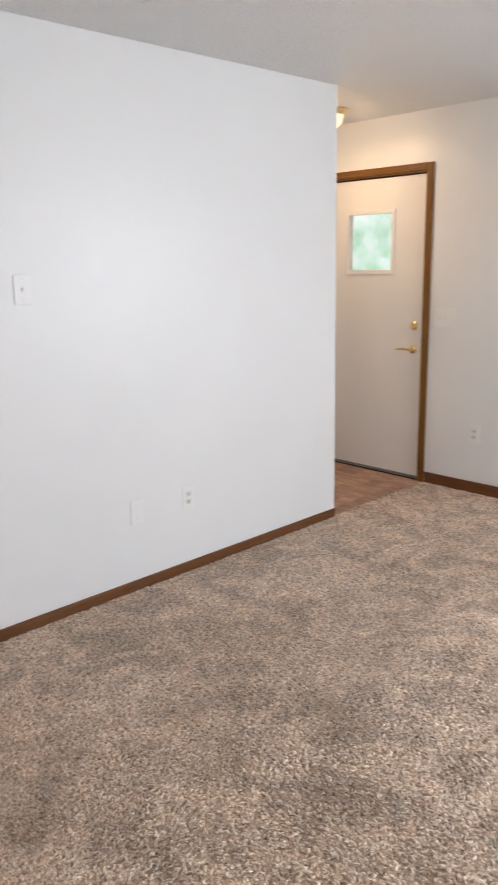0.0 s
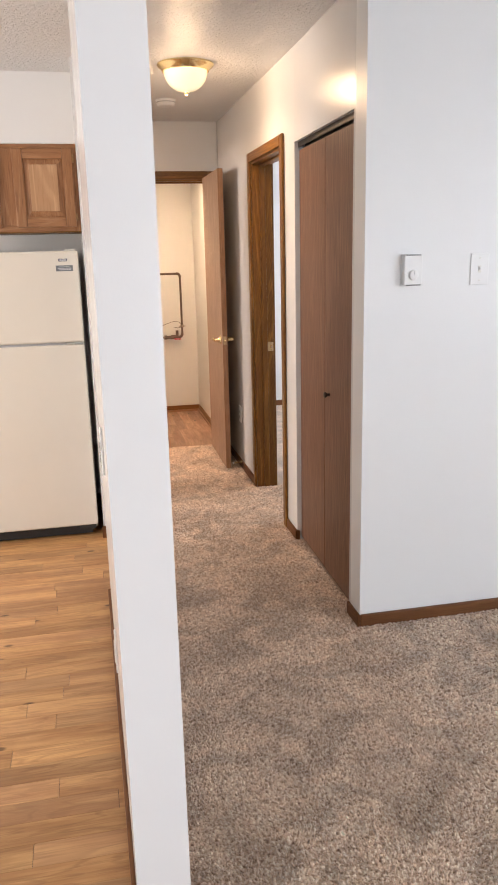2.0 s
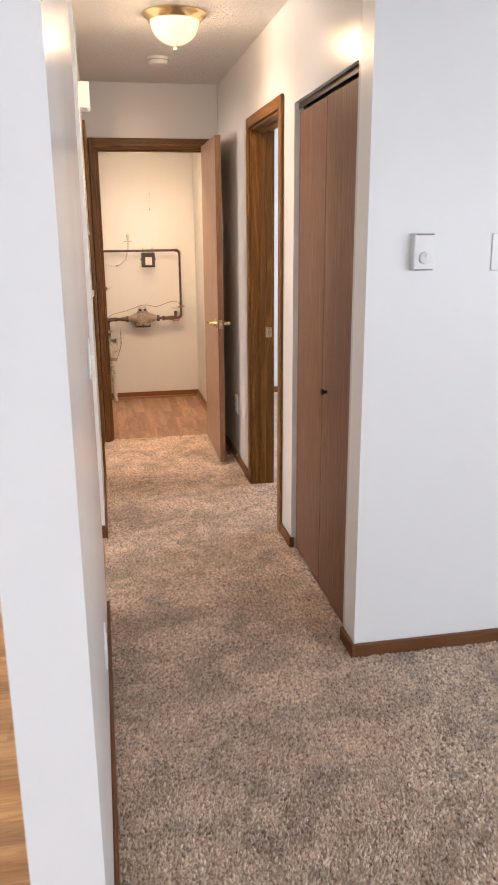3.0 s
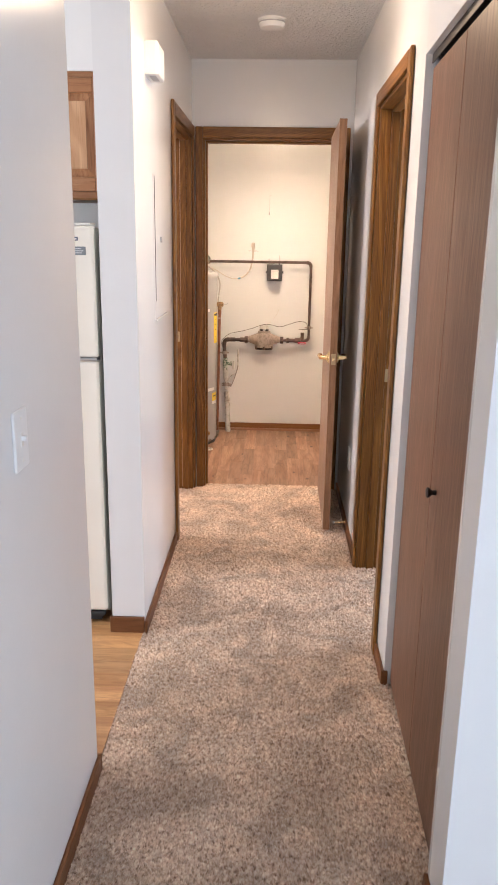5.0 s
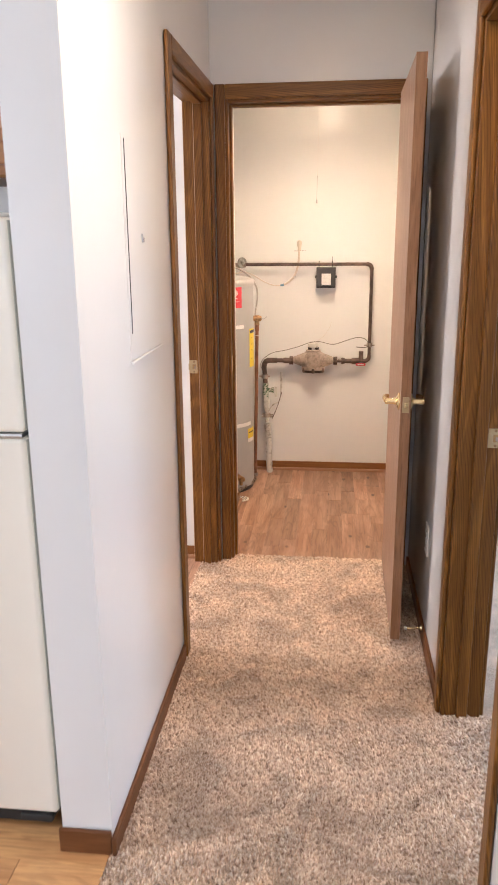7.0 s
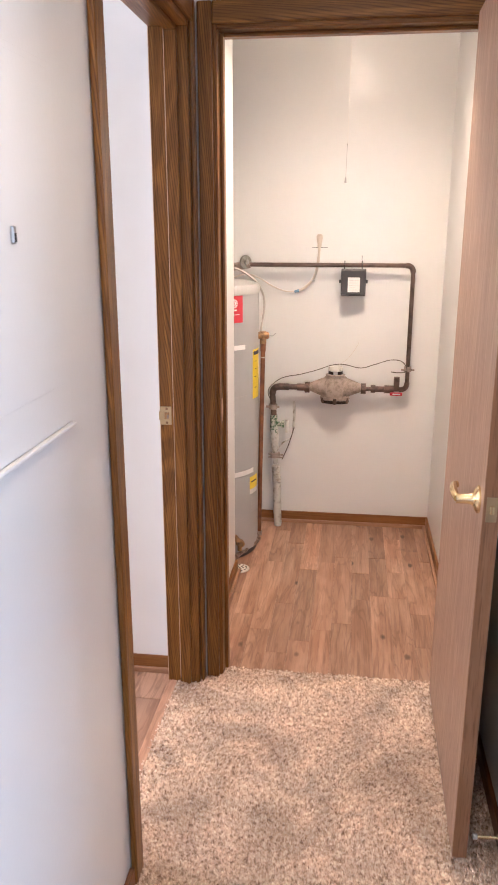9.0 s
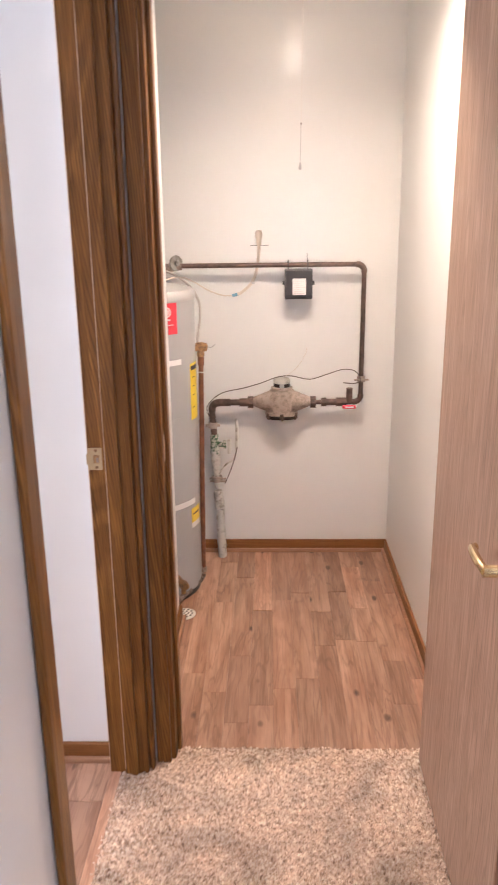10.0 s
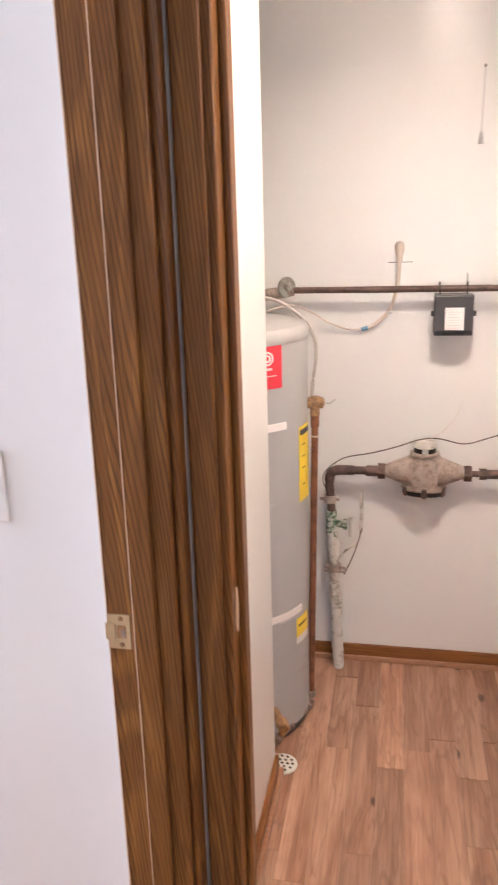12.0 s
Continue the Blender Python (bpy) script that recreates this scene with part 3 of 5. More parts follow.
# ---------------------------------------------------------------- doors
def lever_handle(root, x, y, z, out, toward, label="polished brass lever handle"):
    """A lever on a round rose; out: the side of the door (-1, 1), toward: the way the lever points along y."""
    bm = lathe([(0, 0), (0.031, 0), (0.031, 0.004), (0.024, 0.009), (0.014, 0.013), (0.011, 0.02), (0.011, 0.05), (0, 0.05)], "x", (0, 0, 0), 28)
    bm.transform(Matrix.Translation((x, y, z)) @ Matrix.Diagonal((out, 1, 1, 1)))
    bmesh.ops.recalc_face_normals(bm, faces=bm.faces)
    rose = part("rose", bm, BRASS, root, "round brass rose")
    xs = x + out * 0.046
    bm = tube([(xs, y, z), (xs + out * 0.004, y + toward * 0.03, z + 0.003), (xs + out * 0.002, y + toward * 0.07, z + 0.002), (xs - out * 0.004, y + toward * 0.105, z - 0.004), (xs - out * 0.012, y + toward * 0.112, z - 0.005)], 0.0085, 12)
    part("lever", bm, BRASS, rose, label)


util_door = thing("utility_door", pose(0.9665, 5.962, 0.012, 0, 0, -0.8), "brown veneered flush door standing open along the hall wall", "door")
slab = part("slab", boxed(-0.035, 0, -0.708, 0, 0.006, 2.033, 0.002), DOORWOOD, util_door)
part("edge_strip", boxed(-0.0345, -0.0005, -0.7105, -0.7085, 0.006, 2.033), DOOREDGE, util_door, "darker brown door edge")
lever_handle(util_door, -0.035, -0.648, 0.915, -1, 1)
lever_handle(util_door, 0.0, -0.648, 0.915, 1, 1)
lp = part("latch_plate", boxed(-0.029, -0.006, -0.7125, -0.7107, 0.887, 0.943, 0.0006), SATIN, util_door, "brass latch face plate")
part("latch_bolt", boxed(-0.023, -0.012, -0.7185, -0.7126, 0.906, 0.924, 0.002), BRASS, lp)
for z in (0.18, 1.02, 1.83):
    h = part("hinge", rod((0.006, 0.006, z - 0.045), (0.006, 0.006, z + 0.045), 0.0065, 14), SATIN, util_door, "brass butt hinge")
    part("hinge_leaf", boxed(-0.030, 0.0045, 0.0008, 0.0028, z - 0.044, z + 0.044), SATIN, h)

stop = thing("door_stop", (HR - 0.012, 5.30, 0.045), "small brass door stop with white rubber tip on the baseboard", "door stop")
part("rod", tube([(0, 0, 0), (-0.03, 0, -0.003), (-0.058, 0, -0.004)], 0.004, 10), BRASS, stop)
part("base", lathe([(0, 0.0), (0.011, 0.0), (0.009, -0.006), (0, -0.006)], "x", (0, 0, 0), 16), BRASS, stop)
part("rubber_tip", rod((-0.056, 0, -0.004), (-0.066, 0, -0.004), 0.007, 14), WHITE, stop, "white rubber tip")

# entry door, with a square window
entry = thing("entry_door", (4.462, 2.903, 0.012), "off-white painted steel entry door with a square window", "door")
W = 0.914
bm = wall_y(bmesh.new(), 0, W, 0, 0.044, [(0.27, 0.64, 1.435, 1.815)], 0.004, 2.045)
part("slab", bm, DOORWHITE, entry)
fr = bmesh.new()
for a, b, c, d in ((0.243, 0.272, 1.408, 1.842), (0.638, 0.667, 1.408, 1.842)):
    box(fr, -0.012, 0.001, a, b, c, d, 0.003)
for c, d in ((1.408, 1.437), (1.813, 1.842)):
    box(fr, -0.012, 0.001, 0.272, 0.638, c, d, 0.003)
wf = part("window_frame", fr, DOORWHITE, entry, "raised off-white window frame")
pane = part("pane", boxed(0.02, 0.024, 0.27, 0.64, 1.435, 1.815), GLASS, wf, "clear window pane")
pane.visible_shadow = False
lever_handle(entry, 0.0, 0.075, 0.905, -1, 1)
db = part("deadbolt", lathe([(0, 0), (0.03, 0), (0.03, 0.006), (0.022, 0.013), (0, 0.014)], "x", (0, 0.07, 1.065), 24), BRASS, entry, "brass deadbolt")
db.data.transform(Matrix.Diagonal((-1, 1, 1, 1)))
db.data.flip_normals()
part("thumb_turn", boxed(-0.032, -0.012, 0.064, 0.076, 1.045, 1.085, 0.003), BRASS, db)
# grey strip gives the shade of the gap below the door by its colour
part("door_sweep", boxed(-0.006, -0.0005, 0.003, W - 0.003, -0.008, 0.010, 0.001), GAP_SHADE, entry, "dark strip standing for the shaded gap under the door")
thr = thing("threshold", (4.45, 2.90, 0), "dark metal door threshold", "threshold", kind="structure")
part("plate", boxed(0.0, 0.10, 0.0, 0.92, -0.006, 0.004, 0.001), DARKMETAL, thr)

# closet bifold
bif = thing("bifold_closet_door", pose(1.062, 2.974, 0.0, 0, 0, -0.95), "closed brown veneered bifold closet door", "closet door")
for y0, y1 in ((0.004, 0.4345), (0.4375, 0.868)):
    part("panel", boxed(0, 0.028, y0, y1, 0.014, 1.985, 0.003), BIFOLD, bif)
kn = lathe([(0, 0), (0.007, 0), (0.006, 0.010), (0.013, 0.018), (0.0145, 0.023), (0.011, 0.026), (0, 0.027)], "x", (0, 0, 0), 24)
kn.transform(Matrix.Translation((0, 0.362, 0.885)) @ Matrix.Diagonal((-1, 1, 1, 1)))
bmesh.ops.recalc_face_normals(kn, faces=kn.faces)
part("knob", kn, DARKMETAL, bif, "small dark bronze knob")
tr = bmesh.new()
box(tr, -0.004, 0.034, 0.0, 0.872, 2.012, 2.0215)
box(tr, -0.004, -0.001, 0.0, 0.872, 1.997, 2.012)
box(tr, 0.031, 0.034, 0.0, 0.872, 1.997, 2.012)
part("track", tr, DARKMETAL, bif, "dark bronze top track")
part("pivot", rod((0.014, 0.85, 1.985), (0.014, 0.85, 2.012), 0.006, 12), STEEL, bif)


# ---------------------------------------------------------------- wall plates; each faces -y, its back on y = 0
def plate_body(root, w, h, mat=WHITE):
    return part("plate", boxed(-w / 2, w / 2, -0.006, 0, -h / 2, h / 2, 0.0028), mat, root)


def screws(root, zs):
    for z in zs:
        part("screw", lathe([(0, 0), (0.0035, 0), (0.0028, 0.0014), (0, 0.0016)], "y", (0, -0.006, z), 10), DIMWHITE, root)


def light_switch(m, label, gangs=1, w=0.076, h=0.118):
    root = thing("light_switch", m, label, "light switch")
    plate_body(root, w + 0.046 * (gangs - 1), h)
    for g in range(gangs):
        x = (g - (gangs - 1) / 2) * 0.046
        part("slot", boxed(x - 0.006, x + 0.006, -0.0072, -0.0055, -0.013, 0.013, 0.0005), DIMWHITE, root)
        bm = boxed(x - 0.0045, x + 0.0045, -0.016, -0.004, -0.002, 0.008, 0.0015)
        part("toggle", bm, WHITE, root)
    screws(root, (-0.042, 0.042))
    return root


def outlet(m, label, w=0.072, h=0.118):
    root = thing("wall_outlet", m, label, "outlet")
    plate_body(root, w, h)
    for z in (-0.0195, 0.0195):
        soc = part("socket", boxed(-0.017, 0.017, -0.0085, -0.005, z - 0.0145, z + 0.0145, 0.003), DIMWHITE, root)
        sl = bmesh.new()
        box(sl, -0.0085, -0.0055, -0.0092, -0.008, z - 0.004, z + 0.006)
        box(sl, 0.0055, 0.0085, -0.0092, -0.008, z - 0.004, z + 0.006)
        box(sl, -0.0025, 0.0025, -0.0092, -0.008, z - 0.011, z - 0.006)
        part("slots", sl, DARK, soc)
    screws(root, (0.0,))
    return root


def blank_plate(m, label):
    root = thing("blank_wall_plate", m, label, "wall plate")
    plate_body(root, 0.070, 0.122)
    screws(root, (-0.03, 0.03))
    return root


light_switch(pose(1.502, 2.835, 1.436), "white single toggle light switch on the living room wall")
outlet(pose(2.305, 2.835, 0.387), "white duplex outlet on the living room wall")
blank_plate(pose(1.991, 2.835, 0.389), "white blank cover plate low on the wall")
light_switch(pose(0.155, 2.86, 1.133, 0, 0, 90), "white toggle light switch on the kitchen partition")
outlet(pose(0.155, 2.485, 0.35, 0, 0, 90), "white duplex outlet low on the kitchen partition")
outlet(pose(0.038, 2.33, 0.30, 0, 0, -90), "white outlet low on the kitchen side of the partition")
outlet(pose(0.038, 2.09, 1.02, 0, 0, -90), "white outlet at counter height on the partition")
light_switch(pose(4.44, 2.715, 1.14, 0, 0, -90), "white three-gang light switch beside the entry door", 3, 0.076, 0.125)
outlet(pose(4.44, 2.47, 0.397, 0, 0, -90), "white outlet low beside the entry door")
light_switch(pose(-0.160, 5.985, 1.143), "white light switch on the bathroom wall")
outlet(pose(HR, 5.36, 0.385, 0, 0, -90), "white outlet behind the open utility door")

# thermostat
th = thing("thermostat", (1.219, 2.835, 1.44), "white square wall thermostat with a round dial", "thermostat")
part("back_plate", boxed(-0.037, 0.038, -0.006, 0, -0.058, 0.058, 0.002), WHITE, th)
body = part("cover", boxed(-0.036, 0.037, -0.034, -0.006, -0.055, 0.055, 0.004), WHITE, th)
part("dial", lathe([(0, 0), (0.019, 0), (0.018, 0.008), (0.015, 0.010), (0, 0.010)], "y", (0.0, -0.034, -0.018), 32), WHITE, th, "round white dial")
part("dial_mark", boxed(-0.001, 0.001, -0.0448, -0.0435, -0.016, -0.004), GREYED, th)
for z in (-0.0545, 0.0545):
    for i in range(6):
        x = -0.026 + 0.0104 * i
        part("vent_slot", boxed(x - 0.0026, x + 0.0026, -0.0346, -0.031, z - 0.0022, z + 0.0022), DARK, body)


# ---------------------------------------------------------------- ceiling fixtures
def ceiling_light(x, y, label):
    root = thing("ceiling_light", (x, y, H), label, "ceiling light", "flush ceiling lights")
    part("brass_pan", lathe([(0, 0), (0.142, 0), (0.144, -0.006), (0.138, -0.014), (0.124, -0.022), (0.118, -0.036), (0.112, -0.036), (0.110, -0.020), (0, -0.012)], "z", (0, 0, 0), 48), BRASS, root, "polished brass rim")
    prof = [(0.1085, -0.026), (0.108, -0.045), (0.103, -0.066), (0.092, -0.087), (0.074, -0.106), (0.050, -0.121), (0.024, -0.129), (0.006, -0.131)]
    bowl = part("glass_bowl", lathe(prof, "z", (0, 0, 0), 48), BOWL, root, "glowing alabaster glass bowl")
    bowl.visible_shadow = False
    part("finial", lathe([(0.006, -0.128), (0.011, -0.132), (0.010, -0.137), (0.005, -0.141), (0.006, -0.146), (0, -0.150)], "z", (0, 0, 0), 20), BRASS, root, "small brass finial")
    return root


ceiling_light(0.60, 4.25, "lit flush ceiling light with brass rim and glass bowl")
ceiling_light(3.95, 3.335, "lit flush brass and glass light above the entry")

sm = thing("smoke_detector", (0.60, 5.19, H), "round white smoke detector on the hall ceiling", "smoke detector")
part("base", lathe([(0, 0), (0.062, 0), (0.062, -0.010), (0, -0.010)], "z", (0, 0, 0), 40), WHITE, sm)
part("cover", lathe([(0.057, -0.010), (0.057, -0.026), (0.050, -0.036), (0.030, -0.040), (0, -0.040)], "z", (0, 0, 0), 40), WHITE, sm)
part("grille", lathe([(0.0575, -0.013), (0.0582, -0.013), (0.0582, -0.018), (0.0575, -0.018)], "z", (0, 0, 0), 40), GREYED, sm)

# door chime on the hall wall
ch = thing("door_chime", (HL, 4.487, 2.068), "white plastic door chime box high on the hall wall", "door chime")
cm = bmesh.new()
box(cm, 0, 0.05, -0.08, 0.08, 0.0, 0.11)
es = [e for e in cm.edges if all(v.co.x > 0.04 for v in e.verts)]
bmesh.ops.bevel(cm, geom=es, offset=0.012, segments=4, profile=0.6, affect="EDGES")
part("cover", cm, WHITE, ch)
part("vent", boxed(0.012, 0.036, -0.05, 0.05, -0.0012, 0.001), GREYED, ch)

# breaker panel, painted over with the wall
pn = thing("breaker_panel", (HL, 4.73, 1.46), "breaker panel cover painted white like the hall wall", "electrical panel")
part("trim_plate", boxed(0, 0.0011, -0.175, 0.175, -0.275, 0.285, 0.0004), GLOSSWALL, pn)
part("panel_door", boxed(0.0012, 0.0026, -0.150, 0.158, -0.205, 0.275, 0.0005), GLOSSWALL, pn)
part("seam", boxed(0.0012, 0.0028, -0.1535, -0.1503, -0.205, 0.275), DARK, pn, "dark crack along the panel door")
lt = part("latch", boxed(0.0026, 0.008, -0.017, -0.007, 0.024, 0.048, 0.002), STEEL, pn, "small metal latch")
part("latch_hole", boxed(0.0078, 0.0086, -0.015, -0.009, 0.026, 0.038), DARK, lt)
lip = boxed(0.002, 0.012, -0.19, 0.165, -0.281, -0.274, 0.002)
part("lower_lip", lip, GLOSSWALL, pn)

# ---------------------------------------------------------------- kitchen
fg = thing("refrigerator", (-0.345, 4.20, 0.0), "cream-white top-freezer refrigerator with a closed door", "refrigerator")
hw = 0.346
part("cabinet_body", boxed(-hw, hw, 0.062, 0.70, 0.03, 1.535, 0.006), FRIDGESIDE, fg, "grey-beige refrigerator sides")
part("freezer_door", boxed(-hw, hw, 0.0, 0.052, 1.079, 1.543, 0.010, 3), FRIDGE, fg)
part("fridge_door", boxed(-hw, hw, 0.0, 0.052, 0.062, 1.067, 0.010, 3), FRIDGE, fg)
part("door_gasket", boxed(-hw + 0.008, hw - 0.008, 0.052, 0.062, 0.068, 1.536), BLACK, fg, "dark door gasket")
for z0, z1 in ((1.085, 1.537), (0.068, 1.061)):
    part("door_side_trim", boxed(hw - 0.001, hw + 0.0015, 0.010, 0.050, z0, z1, 0.0008), FRIDGESIDE, fg, "grey-green door side")
part("kick_grille", boxed(-hw + 0.01, hw - 0.03, 0.03, 0.07, 0.006, 0.060, 0.003), BLACK, fg, "black toe grille")
ft = bmesh.new()
box(ft, hw - 0.10, hw - 0.012, -0.004, 0.05, 0.040, 0.058, 0.004)
part("lower_hinge", ft, BLACK, fg, "black lower hinge")
part("foot", rod((hw - 0.045, 0.09, 0.0), (hw - 0.045, 0.09, 0.04), 0.018, 16), BLACK, fg)
part("foot", rod((-hw + 0.045, 0.09, 0.0), (-hw + 0.045, 0.09, 0.04), 0.018, 16), BLACK, fg)
part("foot", rod((hw - 0.045, 0.62, 0.0), (hw - 0.045, 0.62, 0.04), 0.018, 16), BLACK, fg)
part("foot", rod((-hw + 0.045, 0.62, 0.0), (-hw + 0.045, 0.62, 0.04), 0.018, 16), BLACK, fg)
part("middle_hinge", boxed(hw - 0.09, hw - 0.004, -0.003, 0.06, 1.068, 1.078, 0.002), STEEL, fg, "steel middle hinge")
part("seam_strip", boxed(-hw + 0.004, hw - 0.09, 0.006, 0.058, 1.0675, 1.0785), GREYED, fg)
part("top_hinge", boxed(hw - 0.065, hw - 0.012, 0.008, 0.09, 1.5435, 1.553, 0.003), DIMWHITE, fg)
part("emblem", boxed(0.247, 0.291, -0.0025, 0.001, 1.492, 1.505, 0.001), BLUEINK, fg, "small dark maker's emblem")
part("emblem_bar", boxed(0.252, 0.286, -0.0034, -0.002, 1.496, 1.501), PAPER, fg)
lb = part("label_plate", boxed(0.232, 0.317, -0.0022, 0.001, 1.443, 1.472, 0.0008), plain("label_grey", (0.19, 0.21, 0.22), 0.4), fg, "dark grey printed label")
for i, w in enumerate((0.060, 0.068, 0.052)):
    part("print_bar", boxed(0.275 - w / 2, 0.275 + w / 2, -0.003, -0.0015, 1.4495 + 0.007 * i, 1.4515 + 0.007 * i), PAPER, lb)

cab = thing("wall_cabinet", (-0.34, 4.485, 1.648), "oak wall cabinet with raised panel doors above the refrigerator", "kitchen cabinet")
CW, CH = 0.369, 0.442
part("body", boxed(-CW, CW, 0.018, 0.32, 0.004, CH - 0.002), CABINET_X, cab)
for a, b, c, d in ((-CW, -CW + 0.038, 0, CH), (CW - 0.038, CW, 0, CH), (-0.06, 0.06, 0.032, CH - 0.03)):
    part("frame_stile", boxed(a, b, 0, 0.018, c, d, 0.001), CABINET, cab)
for a, b in ((0, 0.032), (CH - 0.03, CH)):
    part("frame_rail", boxed(-CW + 0.038, CW - 0.038, 0.0005, 0.018, a, b, 0.001), CABINET_X, cab)
part("bottom_edge", boxed(-CW, CW, 0.001, 0.32, -0.008, 0.0), OAK_X, cab, "dark bottom edge")


def cabinet_door(x0, x1):
    z0, z1, s = 0.022, CH - 0.022, 0.052
    a, b, c, e = x0 + s - 0.004, x1 - s + 0.004, z0 + s - 0.004, z1 - s + 0.004
    bm = bmesh.new()
    g = 0.034
    vs = [bm.verts.new(p) for p in ((a, -0.001, c), (b, -0.001, c), (b, -0.001, e), (a, -0.001, e), (a, -0.003, c), (b, -0.003, c), (b, -0.003, e), (a, -0.003, e), (a + g, -0.0125, c + g), (b - g, -0.0125, c + g), (b - g, -0.0125, e - g), (a + g, -0.0125, e - g))]
    for k in range(4):
        for base in (0, 4):
            bm.faces.new([vs[base + k], vs[base + (k + 1) % 4], vs[base + 4 + (k + 1) % 4], vs[base + 4 + k]])
    bm.faces.new(vs[8:12]), bm.faces.new(vs[3::-1])
    bmesh.ops.recalc_face_normals(bm, faces=bm.faces)
    # slope in the darker stile oak, so the groove's shade is in its colour
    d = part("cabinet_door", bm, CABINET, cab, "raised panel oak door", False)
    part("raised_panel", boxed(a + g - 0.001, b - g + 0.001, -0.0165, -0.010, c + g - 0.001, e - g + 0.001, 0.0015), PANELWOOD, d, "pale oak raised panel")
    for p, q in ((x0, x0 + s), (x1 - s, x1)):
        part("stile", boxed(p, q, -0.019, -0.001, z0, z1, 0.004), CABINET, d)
    for p, q in ((z0, z0 + s), (z1 - s, z1)):
        part("rail", boxed(x0 + s, x1 - s, -0.0185, -0.001, p, q, 0.004), CABINET_X, d)
    xr = x1 + 0.004 if x1 > 0.1 else x0 - 0.004
    for z in (z0 + 0.05, z1 - 0.05):
        part("hinge", boxed(xr - 0.004, xr + 0.004, -0.014, 0.0, z - 0.02, z + 0.02, 0.0015), OLDBRASS, d)


cabinet_door(-CW + 0.022, -0.04)
cabinet_door(0.04, CW - 0.022)

# ---------------------------------------------------------------- utility closet
wh = thing("water_heater", (-0.019, 7.10, 0.0), "grey enamel electric water heater with coloured labels", "water heater")
R = 0.235
part("tank", lathe([(0, 0.025), (R - 0.004, 0.025), (R, 0.035), (R, 1.226), (R - 0.003, 1.236)], "z", (0, 0, 0), 72), TANK, wh)
part("top_cap", lathe([(R + 0.002, 1.218), (R + 0.004, 1.224), (R + 0.004, 1.243), (R - 0.006, 1.257), (R - 0.05, 1.268), (0, 1.273)], "z", (0, 0, 0), 72), TANKTOP, wh, "lighter grey tank top")
# the ring's near-black colour stands for the shadow line below the tank
part("base_ring", lathe([(R - 0.03, 0.0), (R - 0.008, 0.0), (R - 0.008, 0.026), (R - 0.012, 0.03)], "z", (0, 0, 0), 72), BOXGREY, wh, "base ring coloured dark for the shadow under the tank")


def wrap(a0, a1, z0, z1, off=0.0015, n=14):
    """A sheet bent round the tank between two angles, in degrees from +x."""
    bm = bmesh.new()
    ring = []
    for i in range(n + 1):
        a = radians(a0 + (a1 - a0) * i / n)
        ring.append([bm.verts.new((r * math.cos(a), r * math.sin(a), z)) for r, z in ((R - 0.002, z0), (R + off, z0), (R + off, z1), (R - 0.002, z1))])
    for p, q in zip(ring, ring[1:]):
        for k in range(4):
            bm.faces.new((p[k], p[(k + 1) % 4], q[(k + 1) % 4], q[k]))
    bm.faces.new(ring[0]), bm.faces.new(ring[-1][::-1])
    bmesh.ops.recalc_face_normals(bm, faces=bm.faces)
    return bm


red = part("red_label", wrap(-78, -39, 1.103, 1.222), RED, wh, "red maker's label")
for q in range(14):
    a = 2 * math.pi * q / 14
    for rr, k in ((0.0165, 0.0028), (0.008, 0.0022)):
        ac, zc = -50.5 + math.degrees(rr * math.cos(a) / R), 1.185 + rr * math.sin(a)
        part("label_ring", wrap(ac - 0.75, ac + 0.75, zc - k, zc + k, 0.0024, 2), PAPER, red)
part("label_bar", wrap(-56, -47, 1.154, 1.160, 0.0024), PAPER, red)
part("label_bar", wrap(-64, -43.5, 1.137, 1.139, 0.0024), PAPER, red)
part("white_strap", wrap(-62, -36, 0.985, 1.005, 0.0045), PAPER, wh, "white tape strip")
part("white_strap", wrap(-60, -20, 0.405, 0.427, 0.002), PAPER, wh, "white tape strip")
yl = part("energy_label", wrap(-21, -3, 0.752, 0.975), YELLOW, wh, "yellow energy label")
part("label_heading", wrap(-20, -4, 0.950, 0.966, 0.0024), INK, yl)
for z in (0.92, 0.885, 0.85, 0.80):
    part("label_bar", wrap(-17, -12, z, z + 0.002, 0.0024), INK, yl)
y2 = part("warning_label", wrap(-27, -9, 0.325, 0.385), YELLOW, wh, "small yellow warning label")
part("label_bar", wrap(-25, -12, 0.358, 0.364, 0.0024), INK, y2)
part("label_white", wrap(-27, -9, 0.302, 0.325), PAPER, wh)
for i, z in enumerate((0.285, 0.272, 0.259, 0.246, 0.228, 0.215, 0.202)):
    part("print_line", wrap(-25, -13, z, z + 0.005, 0.0012), GREYED, wh)
part("access_panel", wrap(-75, -30, 0.18, 0.40, 0.003), TANK, wh, "screwed access panel")
part("access_panel", wrap(-75, -30, 0.76, 1.00, 0.003), TANK, wh, "screwed access panel")
part("panel_edge", wrap(-60, -34, 0.770, 0.778, 0.005), GREYED, wh)
part("panel_edge", wrap(-62, -36, 0.186, 0.190, 0.004), GREYED, wh)
dv = part("drain_valve", rod((0.150, -0.180, 0.115), (0.185, -0.245, 0.112), 0.013, 16), OLDBRASS, wh, "brass drain valve")
part("valve_nut", frustum(bmesh.new(), (0.176, -0.228, 0.113), (0.190, -0.254, 0.112), 0.019, 0.017, 6), OLDBRASS, dv)
part("hand_wheel", lathe([(0.006, -0.004), (0.013, -0.005), (0.015, 0.0), (0.013, 0.005), (0.006, 0.004)], "y", (0.192, -0.262, 0.118), 20), OLDBRASS, dv, "brass drain hand wheel")
part("valve_outlet", rod((0.18, -0.236, 0.112), (0.18, -0.236, 0.075), 0.010, 14), OLDBRASS, dv)
